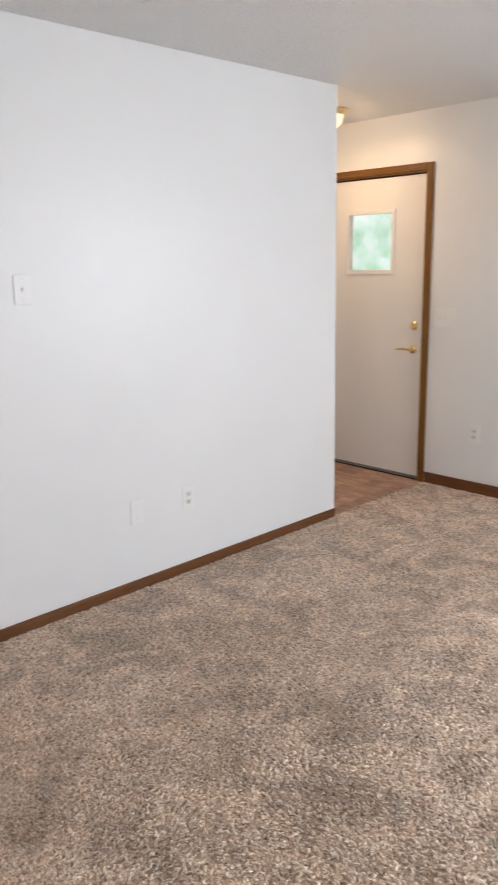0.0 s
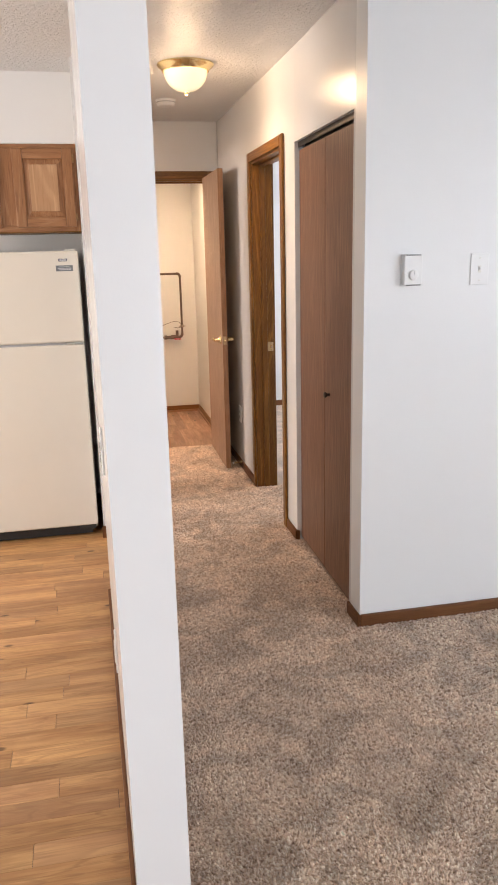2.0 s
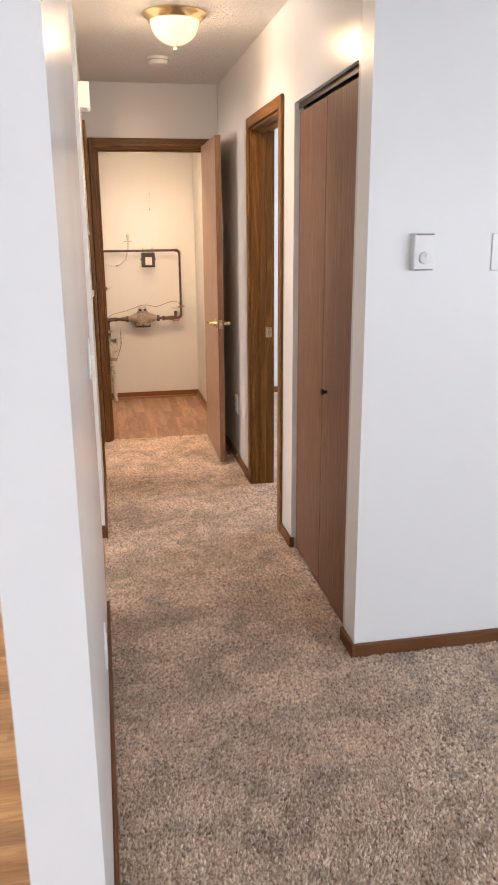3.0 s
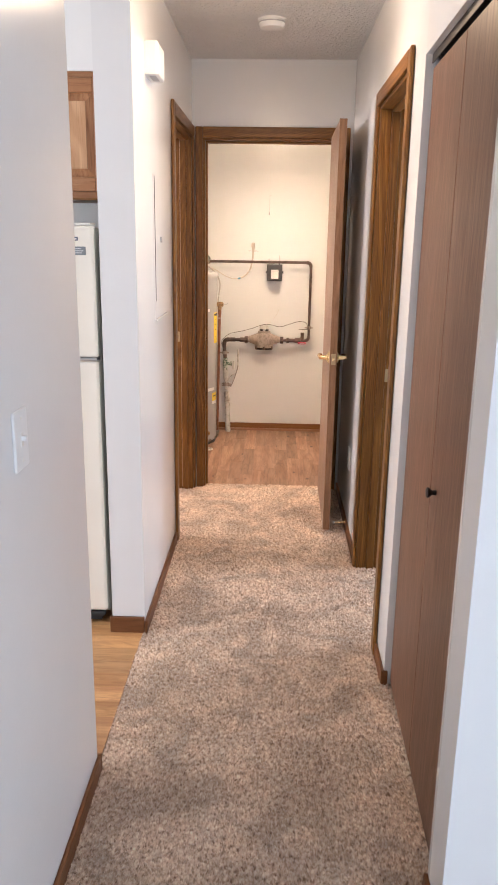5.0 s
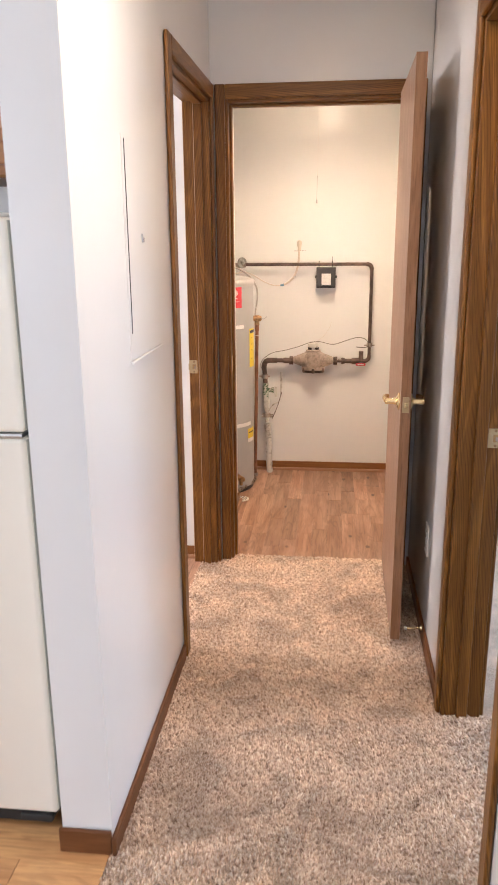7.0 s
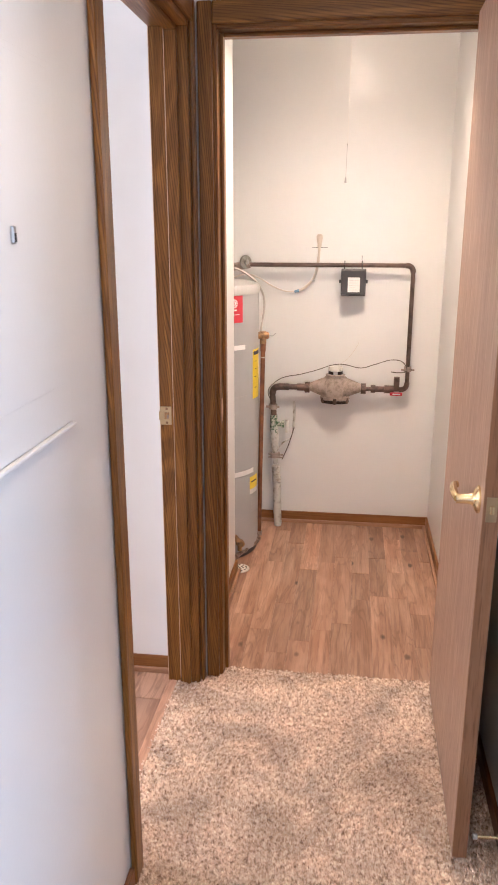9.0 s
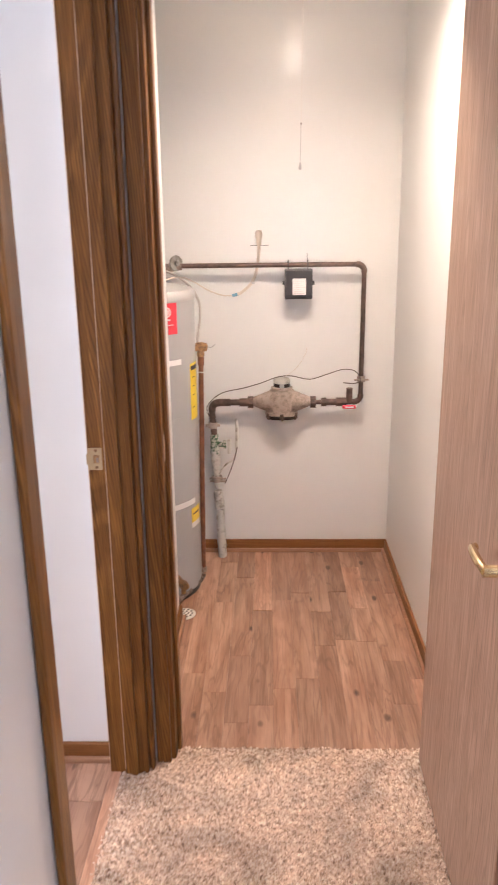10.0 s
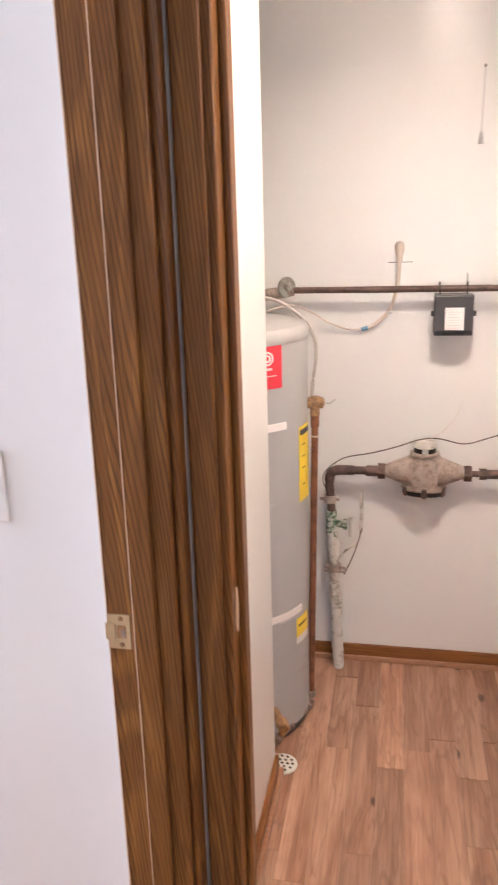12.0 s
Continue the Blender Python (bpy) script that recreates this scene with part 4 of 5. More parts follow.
part("pipe_nipple", rod((0.08, 0.0, 1.262), (0.08, 0.0, 1.30), 0.013, 14), OLDCOPPER, wh)

# relief pipe beside the heater
rp = thing("relief_pipe", (0.236, 7.105, 0.0), "copper relief pipe with a brass tee beside the water heater", "pipe")
part("pipe", rod((-0.015, -0.008, 0.055), (0.0, 0, 0.965), 0.0102), COPPER, rp)
part("coupling", rod((0, 0, 0.955), (0, 0, 0.995), 0.0125), COPPER, rp, "copper coupling")
part("collar", rod((0, 0, 0.925), (0, 0, 0.930), 0.0115), CABLE, rp)
tee = bmesh.new()
frustum(tee, (0, 0, 0.99), (0, 0, 1.045), 0.0145, 0.0145, 20)
frustum(tee, (-0.045, 0, 1.027), (0.024, 0, 1.027), 0.0165, 0.0165, 20)
frustum(tee, (0.02, 0, 1.027), (0.028, 0, 1.027), 0.013, 0.010, 6)
part("relief_valve", tee, OLDBRASS, rp, "brass relief valve")
part("test_lever", tube([(0.025, 0, 1.03), (0.042, -0.004, 1.026), (0.06, -0.006, 1.04)], 0.0022, 8), STEEL, rp)
GREYPIPE = worn("grey_pipe", (0.36, 0.31, 0.26), (0.18, 0.13, 0.10), 0.5, 0.4)
run_end = Vector((-0.105, -0.215, 0.024))
run_top = Vector((-0.016, -0.008, 0.038))
run_way = (run_end - run_top).normalized()
part("lower_elbow", elbow(bmesh.new(), run_top, (-0.014, -0.007, 0.2), run_end, 0.0150, 0.032), GREYPIPE, rp, "grey elbow at the pipe foot")
part("elbow_collar", rod((-0.015, -0.008, 0.066), (-0.015, -0.008, 0.080), 0.0160, 18), GREYPIPE, rp)
part("floor_run", rod(run_top + run_way * 0.025, run_end, 0.0112, 18), GREYPIPE, rp, "grey pipe run at the floor")
for d, ln in ((0.045, 0.020), (0.125, 0.016), (0.205, 0.026)):
    part("run_coupling", rod(run_top + run_way * d, run_top + run_way * (d + ln), 0.0150, 18), GREYPIPE, rp)
part("pipe_foot", rod(run_end + Vector((0, 0, -0.024)), run_end, 0.012, 14), OLDBRASS, rp, "brass foot of the run")

# floor drain
fd = thing("floor_drain", (0.165, 6.83, 0.0), "round white floor drain grate with holes", "floor drain")
part("grate", lathe([(0, 0.005), (0.040, 0.005), (0.045, 0.003), (0.046, -0.004), (0, -0.004)], "z", (0, 0, 0), 36), DIMWHITE, fd)
for k, r in ((1, 0.0), (6, 0.016), (11, 0.031)):
    for i in range(k):
        a = 2 * math.pi * i / k
        part("hole", lathe([(0, 0.0058), (0.0045, 0.0058), (0.0045, 0.004)], "z", (r * math.cos(a), r * math.sin(a), 0), 8), DARK, fd)

# water service pipe round the meter
PY = 7.385
sp = thing("water_pipe", (0.0, PY, 0.0), "tarnished copper water pipe loop fixed to the wall", "pipe")
zt, zb, xr, xl = 1.325, 0.735, 0.907, 0.252
pr = 0.0100
part("upper_run", rod((0.13, 0, zt), (xr - 0.03, 0, zt), pr), OLDCOPPER, sp)
part("upper_bend", elbow(bmesh.new(), (xr, 0, zt), (0, 0, zt), (xr, 0, 0), pr + 0.003, 0.034), OLDCOPPER, sp)
part("riser", rod((xr, 0, zt - 0.03), (xr, 0, zb + 0.03), pr), OLDCOPPER, sp)
part("lower_bend", elbow(bmesh.new(), (xr, 0, zb), (0, 0, zb), (xr, 0, 2), pr + 0.003, 0.034), OLDCOPPER, sp)
part("lower_run", rod((xr - 0.03, 0, zb), (0.69, 0, zb), pr), OLDCOPPER, sp)
lo = bmesh.new()
for x0, x1, r in ((0.80, 0.845, 0.020), (0.755, 0.80, 0.0145), (0.735, 0.757, 0.0195)):
    frustum(lo, (x0, 0, zb), (x1, 0, zb), r, r, 8 if r > 0.019 else 18)
part("ball_valve", lo, OLDCOPPER, sp, "bronze ball valve body")
hv = part("valve_handle", boxed(0.826, 0.886, -0.036, -0.020, zb - 0.024, zb - 0.008, 0.005), TAG, sp, "red lever handle")
part("handle_bar", boxed(0.838, 0.876, -0.0375, -0.0355, zb - 0.018, zb - 0.013), PAPER, hv)
part("valve_stem", rod((0.858, 0, zb), (0.858, 0, zb + 0.062), 0.014), OLDCOPPER, sp, "upright capped stub")
lm = bmesh.new()
frustum(lm, (0.31, 0, zb), (0.375, 0, zb), 0.0135, 0.0135)
frustum(lm, (0.375, 0, zb), (0.43, 0, zb), 0.018, 0.018)
frustum(lm, (0.285, 0, zb), (0.335, 0, zb), 0.0165, 0.0165)
part("inlet_run", lm, OLDCOPPER, sp)
part("inlet_bend", elbow(bmesh.new(), (xl, 0, zb), (1, 0, zb), (xl + 0.02, 0, 0), 0.017, 0.038), OLDCOPPER, sp)
part("inlet_drop", rod((xl, 0, zb - 0.034), (xl + 0.009, 0, 0.585), 0.0145), OLDCOPPER, sp)
cl = bmesh.new()
frustum(cl, (xl - 0.030, -0.004, 0.632), (xl + 0.036, -0.004, 0.632), 0.006, 0.006, 8)
frustum(cl, (xl + 0.004, 0, 0.620), (xl + 0.005, 0, 0.645), 0.021, 0.021, 18)
part("clamp", cl, BRONZE, sp, "brass ground clamp")
gv = bmesh.new()
frustum(gv, (xl + 0.010, 0, 0.50), (xl + 0.008, 0, 0.59), 0.021, 0.018, 12)
frustum(gv, (xl + 0.012, 0, 0.545), (xl + 0.045, -0.01, 0.545), 0.010, 0.013, 12)
lathe([(0, -0.006), (0.018, -0.006), (0.020, 0.0), (0.018, 0.008), (0, 0.008)], "x", (xl + 0.054, -0.01, 0.545), 16, gv)
part("gate_valve", gv, GREENED, sp, "green corroded gate valve")
pts = [(xl + 0.010, 0, 0.515, 0.021), (xl + 0.013, 0, 0.46, 0.022), (xl + 0.016, 0, 0.40, 0.015), (xl + 0.018, 0, 0.335, 0.014), (xl + 0.020, -0.004, 0.325, 0.020), (xl + 0.026, -0.006, 0.24, 0.023), (xl + 0.028, -0.007, 0.235, 0.019), (xl + 0.030, -0.008, 0.12, 0.020), (xl + 0.036, -0.010, -0.004, 0.019)]
for (xa, ya, za, ra), (xb, yb, zb2, rb) in zip(pts, pts[1:]):
    if za - zb2 < 0.02:
        continue
    ins = frustum(bmesh.new(), (xa, ya, za), (xb, yb, zb2), ra, rb, 22, True)
    bmesh.ops.subdivide_edges(ins, edges=[e for e in ins.edges if abs(e.verts[0].co.z - e.verts[1].co.z) > 0.02], cuts=5)
    for v in ins.verts:
        n3 = noise.noise_vector(v.co * 42)
        v.co.x += n3.x * 0.004
        v.co.y += n3.y * 0.004
    part("wrapped_section", ins, PLASTERED, sp, "white painted wrapped pipe")
c2 = bmesh.new()
for z in (0.385, 0.372):
    frustum(c2, (xl - 0.016, -0.012, z), (xl + 0.058, -0.014, z), 0.005, 0.005, 8)
frustum(c2, (xl + 0.017, 0, 0.368), (xl + 0.0165, 0, 0.392), 0.025, 0.025, 16)
part("lower_clamp", c2, BRONZE, sp)
part("flange", lathe([(0, -0.016), (0.014, -0.016), (0.017, -0.006), (0.031, -0.003), (0.033, 0.002), (0.031, 0.007), (0.013, 0.008), (0.010, 0.018), (0, 0.018)], "x", (0, 0, 0), 28), worn("zinc_grey", (0.36, 0.36, 0.33), (0.24, 0.23, 0.20), 0.5, 0.6), sp, "grey hand wheel").matrix_basis = pose(0.118, -0.012, zt + 0.012, 0, 0, -48)
fl = bmesh.new()
frustum(fl, (0.05, -0.012, zt - 0.012), (0.14, 0, zt), 0.019, 0.017, 14)
frustum(fl, (-0.25, -0.04, zt - 0.05), (0.06, -0.012, zt - 0.01), 0.0125, 0.0125, 14)
part("valve_body", fl, BRONZE, sp, "grey corroded valve body")

# ground conductor beside the gate valve
gw = thing("ground_wire_loop", (0.36, 7.39, 0.0), "thin pale painted conduit and wires beside the valve", "wire")
part("conduit", tube([(0.0, 0, 0.66), (0.002, 0, 0.60), (0.0, 0, 0.52)], 0.007, 10), PLASTERED, gw)
part("loop", tube([(0.0, 0, 0.52), (-0.012, -0.012, 0.475), (-0.05, -0.015, 0.45), (-0.085, -0.012, 0.40)], 0.004, 8), PLASTERED, gw)
part("fitting", rod((-0.034, -0.005, 0.50), (-0.034, -0.005, 0.565), 0.008, 12), PLASTERED, gw)
part("wire", tube([(0.003, -0.006, 0.53), (-0.01, -0.02, 0.48), (-0.03, -0.02, 0.42), (-0.055, -0.015, 0.36)], 0.0022, 8), WIRE, gw)

# water meter
mt = thing("water_meter", (0.562, PY, 0.735), "old bronze water meter in the pipe below a cable", "water meter")
mb = lathe([(0, -0.058), (0.070, -0.058), (0.074, -0.050), (0.070, -0.040), (0.074, -0.022), (0.077, 0.0), (0.073, 0.026), (0.060, 0.048), (0.047, 0.060), (0.040, 0.066), (0, 0.068)], "z", (0, 0, 0), 40)
for v in mb.verts:
    v.co.y *= 0.62
    v.co += noise.noise_vector(v.co * 24) * 0.004
part("case", mb, BRONZE, mt)
for x in (-1, 1):
    part("spud", frustum(bmesh.new(), (x * 0.040, 0, 0.004), (x * 0.128, 0, 0.004), 0.054, 0.019, 22), BRONZE, mt)
for x in (-0.137, 0.137):
    part("union_nut", frustum(bmesh.new(), (x - 0.012, 0, 0), (x + 0.012, 0, 0), 0.027, 0.027, 8), OLDCOPPER, mt)
part("collar_ring", lathe([(0.038, 0.058), (0.047, 0.061), (0.047, 0.069), (0.036, 0.072)], "z", (0, 0, 0), 32), BRONZE, mt)
part("register", lathe([(0.036, 0.066), (0.035, 0.090), (0, 0.090)], "z", (0, 0, 0), 32), DARKMETAL, mt, "dark register ring")
part("register_mark", boxed(-0.010, 0.010, -0.0365, -0.033, 0.072, 0.088, 0.001), GREYED, mt)
part("register_cap", lathe([(0.034, 0.087), (0.037, 0.090), (0.036, 0.102), (0.031, 0.109), (0.012, 0.113), (0, 0.113)], "z", (0, -0.002, 0), 28), PLASTERED, mt, "pale register cap")
for i in range(3):
    a = radians(-155 + 65 * i)
    x, y = 0.064 * math.cos(a), 0.050 * math.sin(a)
    b2 = bmesh.new()
    frustum(b2, (x, y, -0.068), (x, y, -0.044), 0.0105, 0.0090, 6)
    frustum(b2, (x, y, -0.073), (x, y, -0.064), 0.006, 0.006, 10)
    part("bolt", b2, OLDCOPPER, mt)
plate = lathe([(0, -0.072), (0.066, -0.072), (0.070, -0.067), (0.069, -0.057), (0, -0.057)], "z", (0, 0, 0), 32)
plate.transform(Matrix.Diagonal((1, 0.66, 1, 1)))
part("bottom_plate", plate, DARKMETAL, mt, "dark bottom flange")

# reading box on the upper pipe
bx = thing("meter_reading_box", (0.632, 7.39, 1.247), "dark grey plastic box with a white label on the pipe", "junction box")
part("housing", boxed(-0.058, 0.058, -0.034, 0.03, -0.062, 0.062, 0.004), BOXGREY, bx)
part("lid", boxed(-0.054, 0.054, -0.040, -0.033, -0.048, 0.058, 0.003), BOXGREY, bx)
part("lower_lip", boxed(-0.034, 0.034, -0.043, -0.034, -0.060, -0.052, 0.002), BLACK, bx)
lab = part("label", boxed(-0.026, 0.030, -0.0415, -0.0395, -0.044, 0.024), PAPER, bx, "white printed label")
for i in range(7):
    part("print_line", boxed(-0.021, 0.025 - 0.008 * (i % 3), -0.0422, -0.0412, -0.038 + 0.008 * i, -0.0368 + 0.008 * i), PALEINK, lab)
for x in (-0.043, 0.038):
    part("pipe_hook", tube([(x, -0.02, 0.055), (x, -0.022, 0.09), (x, 0.0, 0.097), (x, 0.014, 0.08)], 0.0022, 8), BLACK, bx)
for x in (-0.062, 0.062):
    part("ear", boxed(x - 0.005, x + 0.005, -0.02, -0.005, -0.004, 0.012, 0.002), BOXGREY, bx)
part("antenna", rod((0.038, -0.01, 0.06), (0.036, -0.008, 0.125), 0.0010, 8), BLACK, bx)

# plug, cables and wires
pg = thing("power_cable", (0.466, 7.445, 1.45), "beige cable hanging from a wall plug to the water heater", "cable")
pb = lathe([(0, -0.04), (0.009, -0.04), (0.010, -0.02), (0.014, -0.006), (0.015, 0.010), (0.011, 0.020), (0, 0.023)], "z", (0, -0.016, -0.006), 20)
part("cord_clip", pb, CABLE, pg, "beige plug body")
part("hole_mark", boxed(-0.035, 0.04, -0.0015, 0, -0.0475, -0.0455), DARK, pg)
part("cable", tube([(0, -0.018, -0.035), (-0.003, -0.016, -0.10), (-0.015, -0.012, -0.165), (-0.035, -0.012, -0.205), (-0.075, -0.014, -0.240), (-0.098, -0.015, -0.250)], 0.0065, 10), CABLE, pg)
part("wire_nut", frustum(bmesh.new(), (-0.094, -0.015, -0.249), (-0.116, -0.015, -0.254), 0.008, 0.0055, 12), plain("blue_plastic", (0.16, 0.30, 0.42), 0.4), pg, "blue wire connector")
part("thin_cable", tube([(-0.114, -0.015, -0.254), (-0.16, -0.017, -0.252), (-0.22, -0.03, -0.228), (-0.28, -0.05, -0.19), (-0.34, -0.09, -0.168), (-0.42, -0.15, -0.19)], 0.003, 8), CABLE, pg)
part("clip", boxed(-0.034, -0.018, -0.022, 0.0, -0.205, -0.196, 0.002), STEEL, pg)

hc = thing("heater_cable", (0.10, 7.20, 1.20), "grey sheathed cable looping down the heater side", "cable")
part("cable", tube([(-0.14, -0.02, 0.11), (-0.05, 0.0, 0.122), (0.02, 0.02, 0.105), (0.085, 0.02, 0.06), (0.123, 0.015, 0.0), (0.130, 0.0, -0.06), (0.122, -0.02, -0.125), (0.120, -0.04, -0.17)], 0.0052, 10), plain("grey_cable", (0.47, 0.44, 0.40), 0.5), hc)

mw = thing("meter_wire", (0.562, 7.36, 0.85), "thin dark wire looping over the water meter", "wire")
part("wire", tube([(-0.305, 0.0, -0.195), (-0.327, -0.005, -0.15), (-0.318, -0.006, -0.11), (-0.26, -0.004, -0.065), (-0.17, -0.004, -0.045), (-0.09, -0.004, -0.022), (-0.02, -0.002, 0.003), (0.04, -0.002, 0.008), (0.12, 0.0, -0.008), (0.19, 0.0, 0.012), (0.26, 0.0, 0.034), (0.31, -0.002, 0.03), (0.335, -0.006, 0.005), (0.34, -0.008, -0.018)], 0.0020, 8), WIRE, mw)
part("tail", tube([(0.34, -0.008, -0.018), (0.31, -0.01, -0.025), (0.265, -0.01, -0.022)], 0.0024, 8), WIRE, mw)
part("fine_strand", tube([(0.01, -0.004, 0.003), (0.06, -0.004, 0.04), (0.10, -0.002, 0.10), (0.108, 0.03, 0.125)], 0.0008, 6), CABLE, mw)
wc = bmesh.new()
frustum(wc, (0.312, 0.0, -0.012), (0.375, 0.0, -0.012), 0.004, 0.004, 8)
frustum(wc, (0.345, 0.025, -0.024), (0.345, 0.025, 0.0), 0.0175, 0.0175, 16)
part("pipe_clamp", wc, BRONZE, mw, "brass pipe clamp")

# bare bulb with pull cord
pl = thing("pull_cord_lamp", (0.64, 6.38, H), "bare bulb in a white lampholder with a pull cord", "ceiling light")
part("holder", lathe([(0, 0), (0.058, 0), (0.058, -0.012), (0.036, -0.024), (0.026, -0.048), (0, -0.048)], "z", (0, 0, 0), 32), WHITE, pl)
bl = part("bulb", lathe([(0.013, -0.046), (0.016, -0.062), (0.028, -0.085), (0.031, -0.108), (0.024, -0.130), (0.010, -0.140), (0, -0.141)], "z", (0, 0, 0), 28), BARE, pl, "lit bulb")
bl.visible_shadow = False
cd = part("cord", tube([(-0.035, -0.03, -0.02), (-0.040, -0.045, -0.3), (-0.044, -0.05, -0.68)], 0.0006, 6), CORD, pl, "thin pull cord")
part("knot", lathe([(0, -0.004), (0.0022, 0), (0, 0.004)], "z", (-0.044, -0.05, -0.683), 8), WIRE, cd)
part("cord_tail", tube([(-0.044, -0.05, -0.683), (-0.045, -0.052, -0.73), (-0.046, -0.054, -0.785)], 0.0008, 6), GREYED, pl)
part("cord_pull", lathe([(0, -0.010), (0.0045, -0.010), (0.0035, 0.0), (0.002, 0.008), (0, 0.009)], "z", (-0.046, -0.054, -0.79), 12), GREYED, pl, "small grey cord pull")


# ---------------------------------------------------------------- windows and outside
def window(name, m, w, h, label):
    """Two sashes in a frame, in the plane x, z; its middle at m."""
    root = thing(name, m, label, "window", kind="structure")
    fr3 = bmesh.new()
    for x in (-w / 2, w / 2 - 0.05, -0.025):
        box(fr3, x, x + 0.05, -0.03, 0.03, -h / 2, h / 2, 0.003)
    for z in (-h / 2, h / 2 - 0.05):
        box(fr3, -w / 2 + 0.05, w / 2 - 0.05, -0.028, 0.028, z, z + 0.05, 0.003)
    part("window_frame", fr3, WHITE, root)
    for x in (-w / 4, w / 4):
        p = part("pane", boxed(x - w / 4 + 0.03, x + w / 4 - 0.03, -0.003, 0.003, -h / 2 + 0.05, h / 2 - 0.05), GLASS, root)
        p.visible_shadow = False


window("window_1", pose(2.5, -3.26, 1.25), 3.5, 1.7, "wide white-framed living room window")
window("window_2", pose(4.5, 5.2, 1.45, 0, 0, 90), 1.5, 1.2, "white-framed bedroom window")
# unseen bathroom window, added around the fill lamp
window("added_window_bath", pose(-3.06, 5.55, 1.6, 0, 0, 90), 0.6, 0.7, "small unseen white-framed window added for the bathroom fill")
# assumed kitchen window, never in view
window("added_window_kitchen", pose(-3.06, 3.2, 1.5, 0, 0, 90), 1.3, 1.0, "unseen white-framed window added for the kitchen fill")
# unseen windows, added to go with the two side fill lamps
window("added_window_east", pose(4.5, -0.7, 1.45, 0, 0, 90), 1.8, 1.3, "unseen white-framed window added in the east living room wall")
window("added_window_west", pose(-3.06, -0.9, 1.45, 0, 0, 90), 1.8, 1.3, "unseen white-framed window added in the west living room wall")
structure("backdrop_trees", boxed(12.0, 12.05, -4, 18, -0.3, 7), TREES, "green trees beyond the entry door, sunlight put in as glow", "trees")


# ---------------------------------------------------------------- carpet pile
def carpet_pile(name, areas, seed):
    """Short leaning yarn tufts over the given rectangles (x0, x1, y0, y1, spacing)."""
    rng = np.random.default_rng(seed)
    P, S = [], []
    for x0, x1, y0, y1, d in areas:
        gx, gy = np.meshgrid(np.arange(x0 + d / 2, x1, d), np.arange(y0 + d / 2, y1, d))
        p = np.stack([gx.ravel(), gy.ravel()], 1)
        P.append(p + rng.uniform(-0.5, 0.5, p.shape) * d)
        S.append(np.full(len(p), d))
    P, S = np.concatenate(P), np.concatenate(S)
    n = len(P)
    # slow drift of the lean, as feet and brushing leave it
    u, v = P[:, 0], P[:, 1]
    ang = 2.2 * np.sin(2.1 * u + 1.7 * np.sin(1.3 * v)) + 1.6 * np.sin(3.7 * v + 2.3 * np.sin(1.9 * u + 0.6)) + 0.8 * np.sin(9.1 * u - 7.7 * v + 2 * np.sin(5 * v))
    ang = ang + rng.normal(0, 1.3, n)
    lean = rng.uniform(0.2, 1.7, n) * S
    hgt = rng.uniform(0.0045, 0.0075, n)
    rot = rng.uniform(0, 6.28, n)
    co = np.zeros((n, 6, 3))
    for k in range(3):
        a = rot + k * 2.0944
        r0 = S * rng.uniform(0.60, 0.82, n)
        co[:, k, 0], co[:, k, 1], co[:, k, 2] = P[:, 0] + r0 * np.cos(a), P[:, 1] + r0 * np.sin(a), -0.006
        r1 = S * rng.uniform(0.34, 0.55, n)
        co[:, k + 3, 0] = P[:, 0] + lean * np.cos(ang) + r1 * np.cos(a)
        co[:, k + 3, 1] = P[:, 1] + lean * np.sin(ang) + r1 * np.sin(a)
        co[:, k + 3, 2] = hgt - 0.004 + rng.uniform(-0.002, 0.002, n)
    tri = np.array([(0, 1, 4), (0, 4, 3), (1, 2, 5), (1, 5, 4), (2, 0, 3), (2, 3, 5), (3, 4, 5)])
    faces = (np.arange(n)[:, None, None] * 6 + tri[None]).reshape(-1)
    me = bpy.data.meshes.new(name)
    me.vertices.add(n * 6)
    me.vertices.foreach_set("co", co.reshape(-1))
    m = len(faces) // 3
    me.loops.add(len(faces))
    me.loops.foreach_set("vertex_index", faces.astype(np.int32))
    me.polygons.add(m)
    me.polygons.foreach_set("loop_start", np.arange(0, 3 * m, 3, dtype=np.int32))
    me.update(calc_edges=True)
    me.materials.append(PILE)
    return tagged(new(name, me), "beige and brown cut-pile carpet yarn", "carpet", kind="stuff")


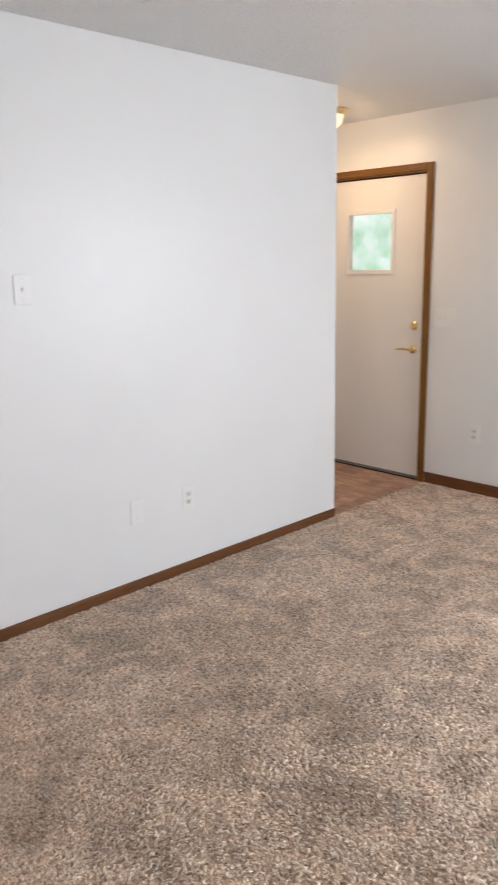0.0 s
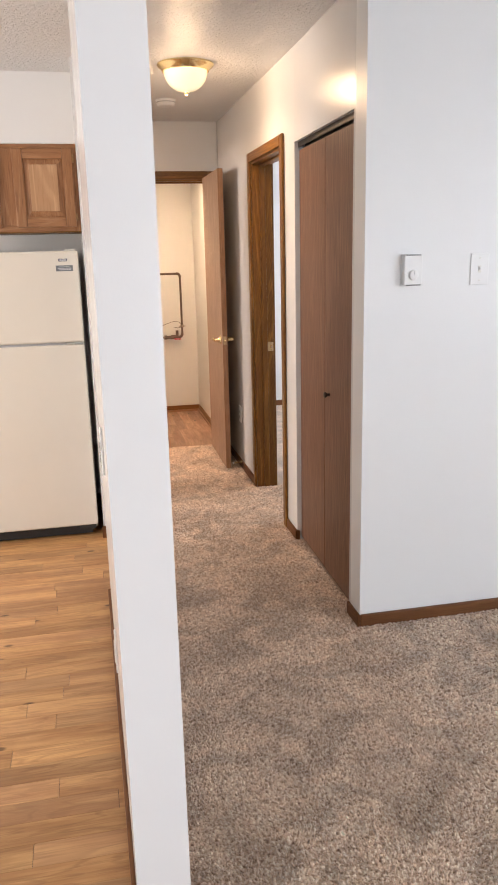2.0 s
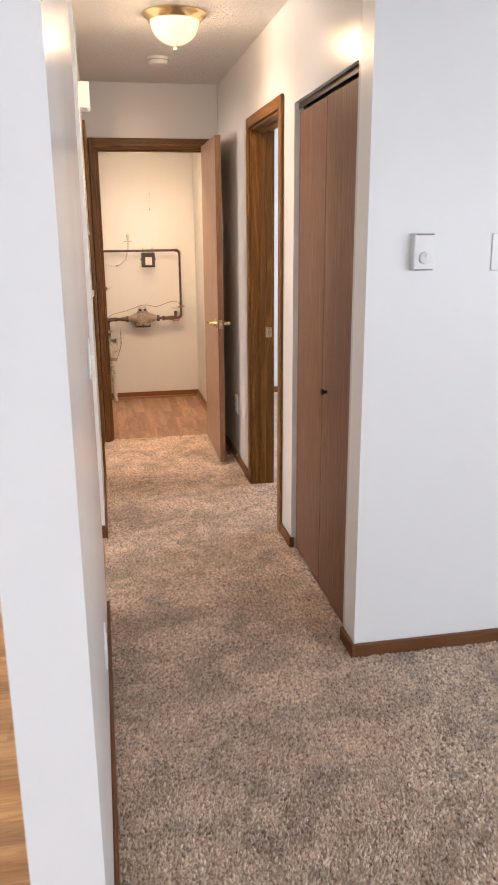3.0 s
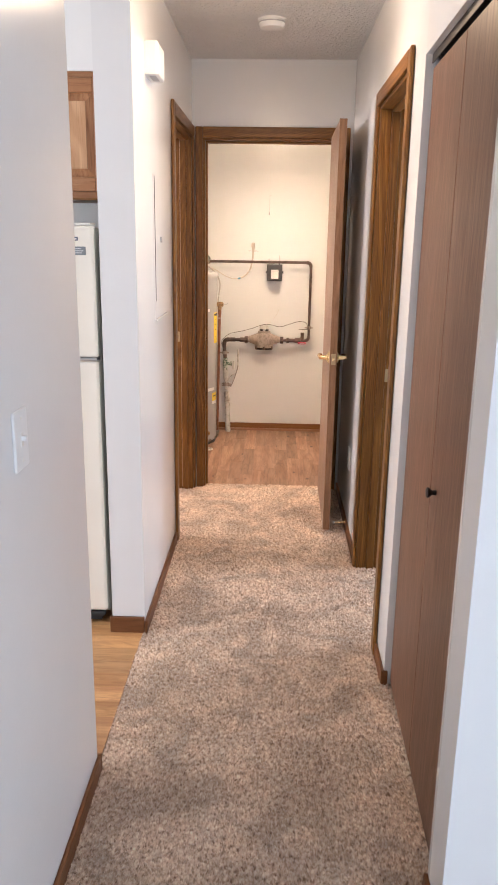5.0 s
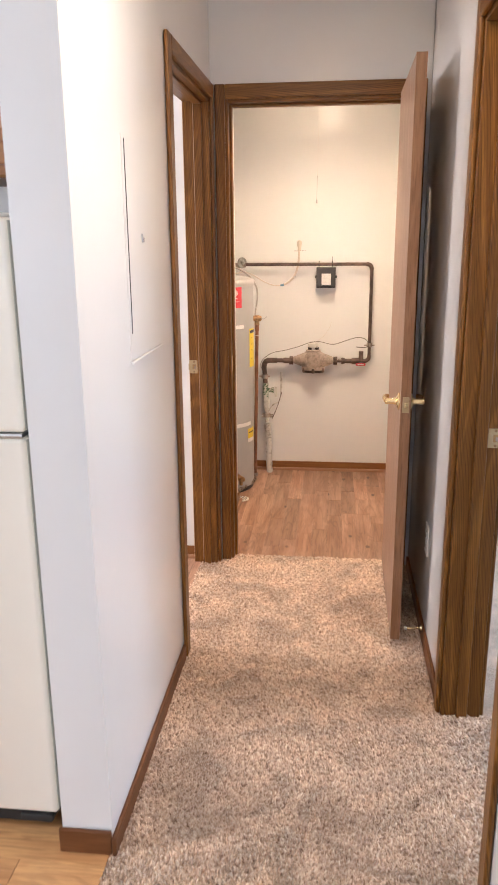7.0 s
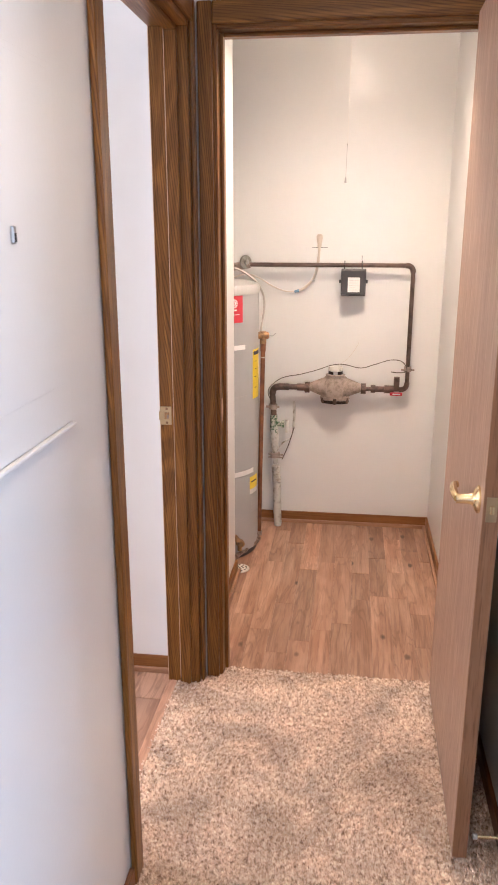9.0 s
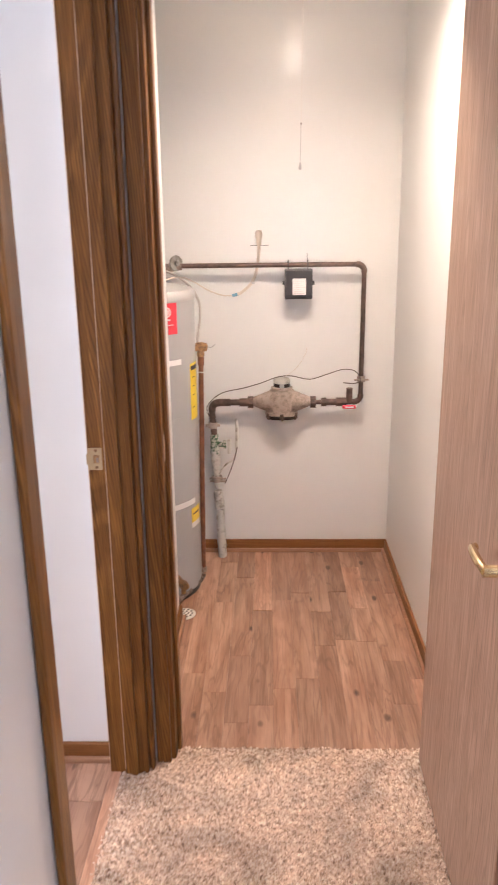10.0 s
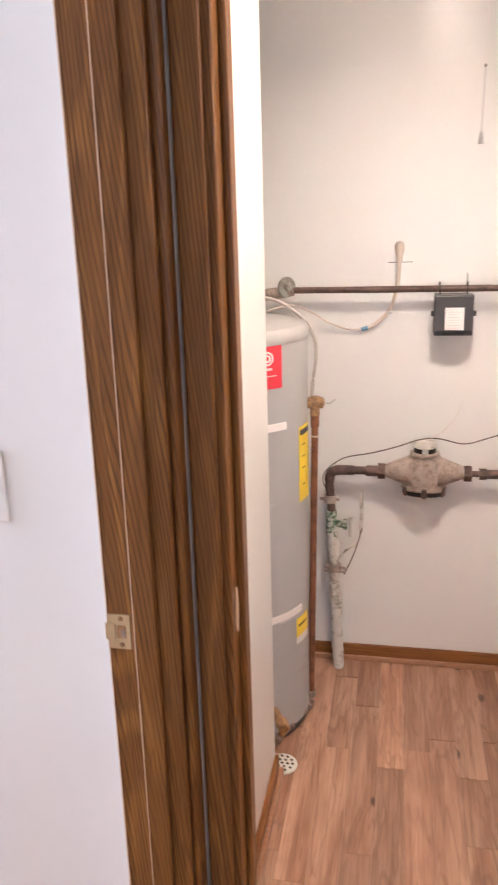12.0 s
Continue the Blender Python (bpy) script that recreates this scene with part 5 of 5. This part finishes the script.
carpet_pile("carpet_pile", [
    (0.165, 1.028, 1.5, 2.82, 0.0070), (0.155, 1.028, 2.82, 5.0, 0.0062), (0.16, 1.028, 5.0, 6.03, 0.0056),
    (0.078, 0.16, 5.165, 5.920, 0.007), (0.23, 0.965, 5.985, 6.03, 0.0056),
    (1.028, 1.075, 2.975, 3.845, 0.0075), (1.028, 1.043, 3.845, 6.0, 0.0062), (1.043, 1.9, 4.105, 4.818, 0.0085),
    (1.028, 3.45, 1.5, 2.822, 0.0085), (3.45, 4.43, 1.5, 2.84, 0.010), (0.3, 1.028, 1.0, 1.5, 0.0090), (1.028, 4.43, 0.55, 1.5, 0.0105),
], 5)


# ---------------------------------------------------------------- floor boards
board_meshes = {}


def board(length, width, along, mat):
    key = (round(length, 2), round(width, 3), along)
    if key not in board_meshes:
        a, b = key[0] / 2 - 0.0002, key[1] / 2 - 0.0002
        bm = boxed(-a, a, -b, b, -0.006, 0.0, 0.0) if along == "x" else boxed(-b, b, -a, a, -0.006, 0.0, 0.0)
        es = [e for e in bm.edges if all(v.co.z > -0.001 for v in e.verts)]
        bmesh.ops.bevel(bm, geom=es, offset=0.0004, segments=1, affect="EDGES")
        board_meshes[key] = mesh_of("floor_board", bm, mat, False)
    return board_meshes[key]


def lay_boards(parent, x0, x1, y0, y1, along, width, mat, seed, lengths):
    rng = random.Random(seed)
    a0, a1, b0, b1 = (x0, x1, y0, y1) if along == "x" else (y0, y1, x0, x1)
    b = b0
    while b < b1 - 0.004:
        w = min(width, b1 - b)
        a = a0
        first = rng.uniform(0.1, 1.0) * lengths[-1]
        while a < a1 - 0.02:
            ln = round(first if a == a0 else rng.choice(lengths), 2)
            if a + ln > a1 - 0.12:
                ln = a1 - a
            me = board(ln, w, along, mat)
            ob = new("floor_board", me)
            ob.location = (a + ln / 2, b + w / 2, 0) if along == "x" else (b + w / 2, a + ln / 2, 0)
            ob.parent = parent
            a += ln
        b += w


lay_boards(floor_utility, -0.42, 1.055, 6.03, 7.445, "y", 0.078, PLANK_Y, 3, (0.25, 0.38, 0.5, 0.62))
lay_boards(floor_bath, -0.9, 0.08, 5.07, 5.985, "y", 0.095, PLANK_Y, 4, (0.5, 0.7, 0.9))
lay_boards(floor_entry, 3.45, 4.44, 2.84, 4.20, "x", 0.095, PLANK_Y, 6, (0.5, 0.7, 0.9))
lay_boards(floor_kitchen, -1.9, KX, KY, 4.97, "x", 0.085, PLANK_X, 8, (0.4, 0.6, 0.8, 1.0))
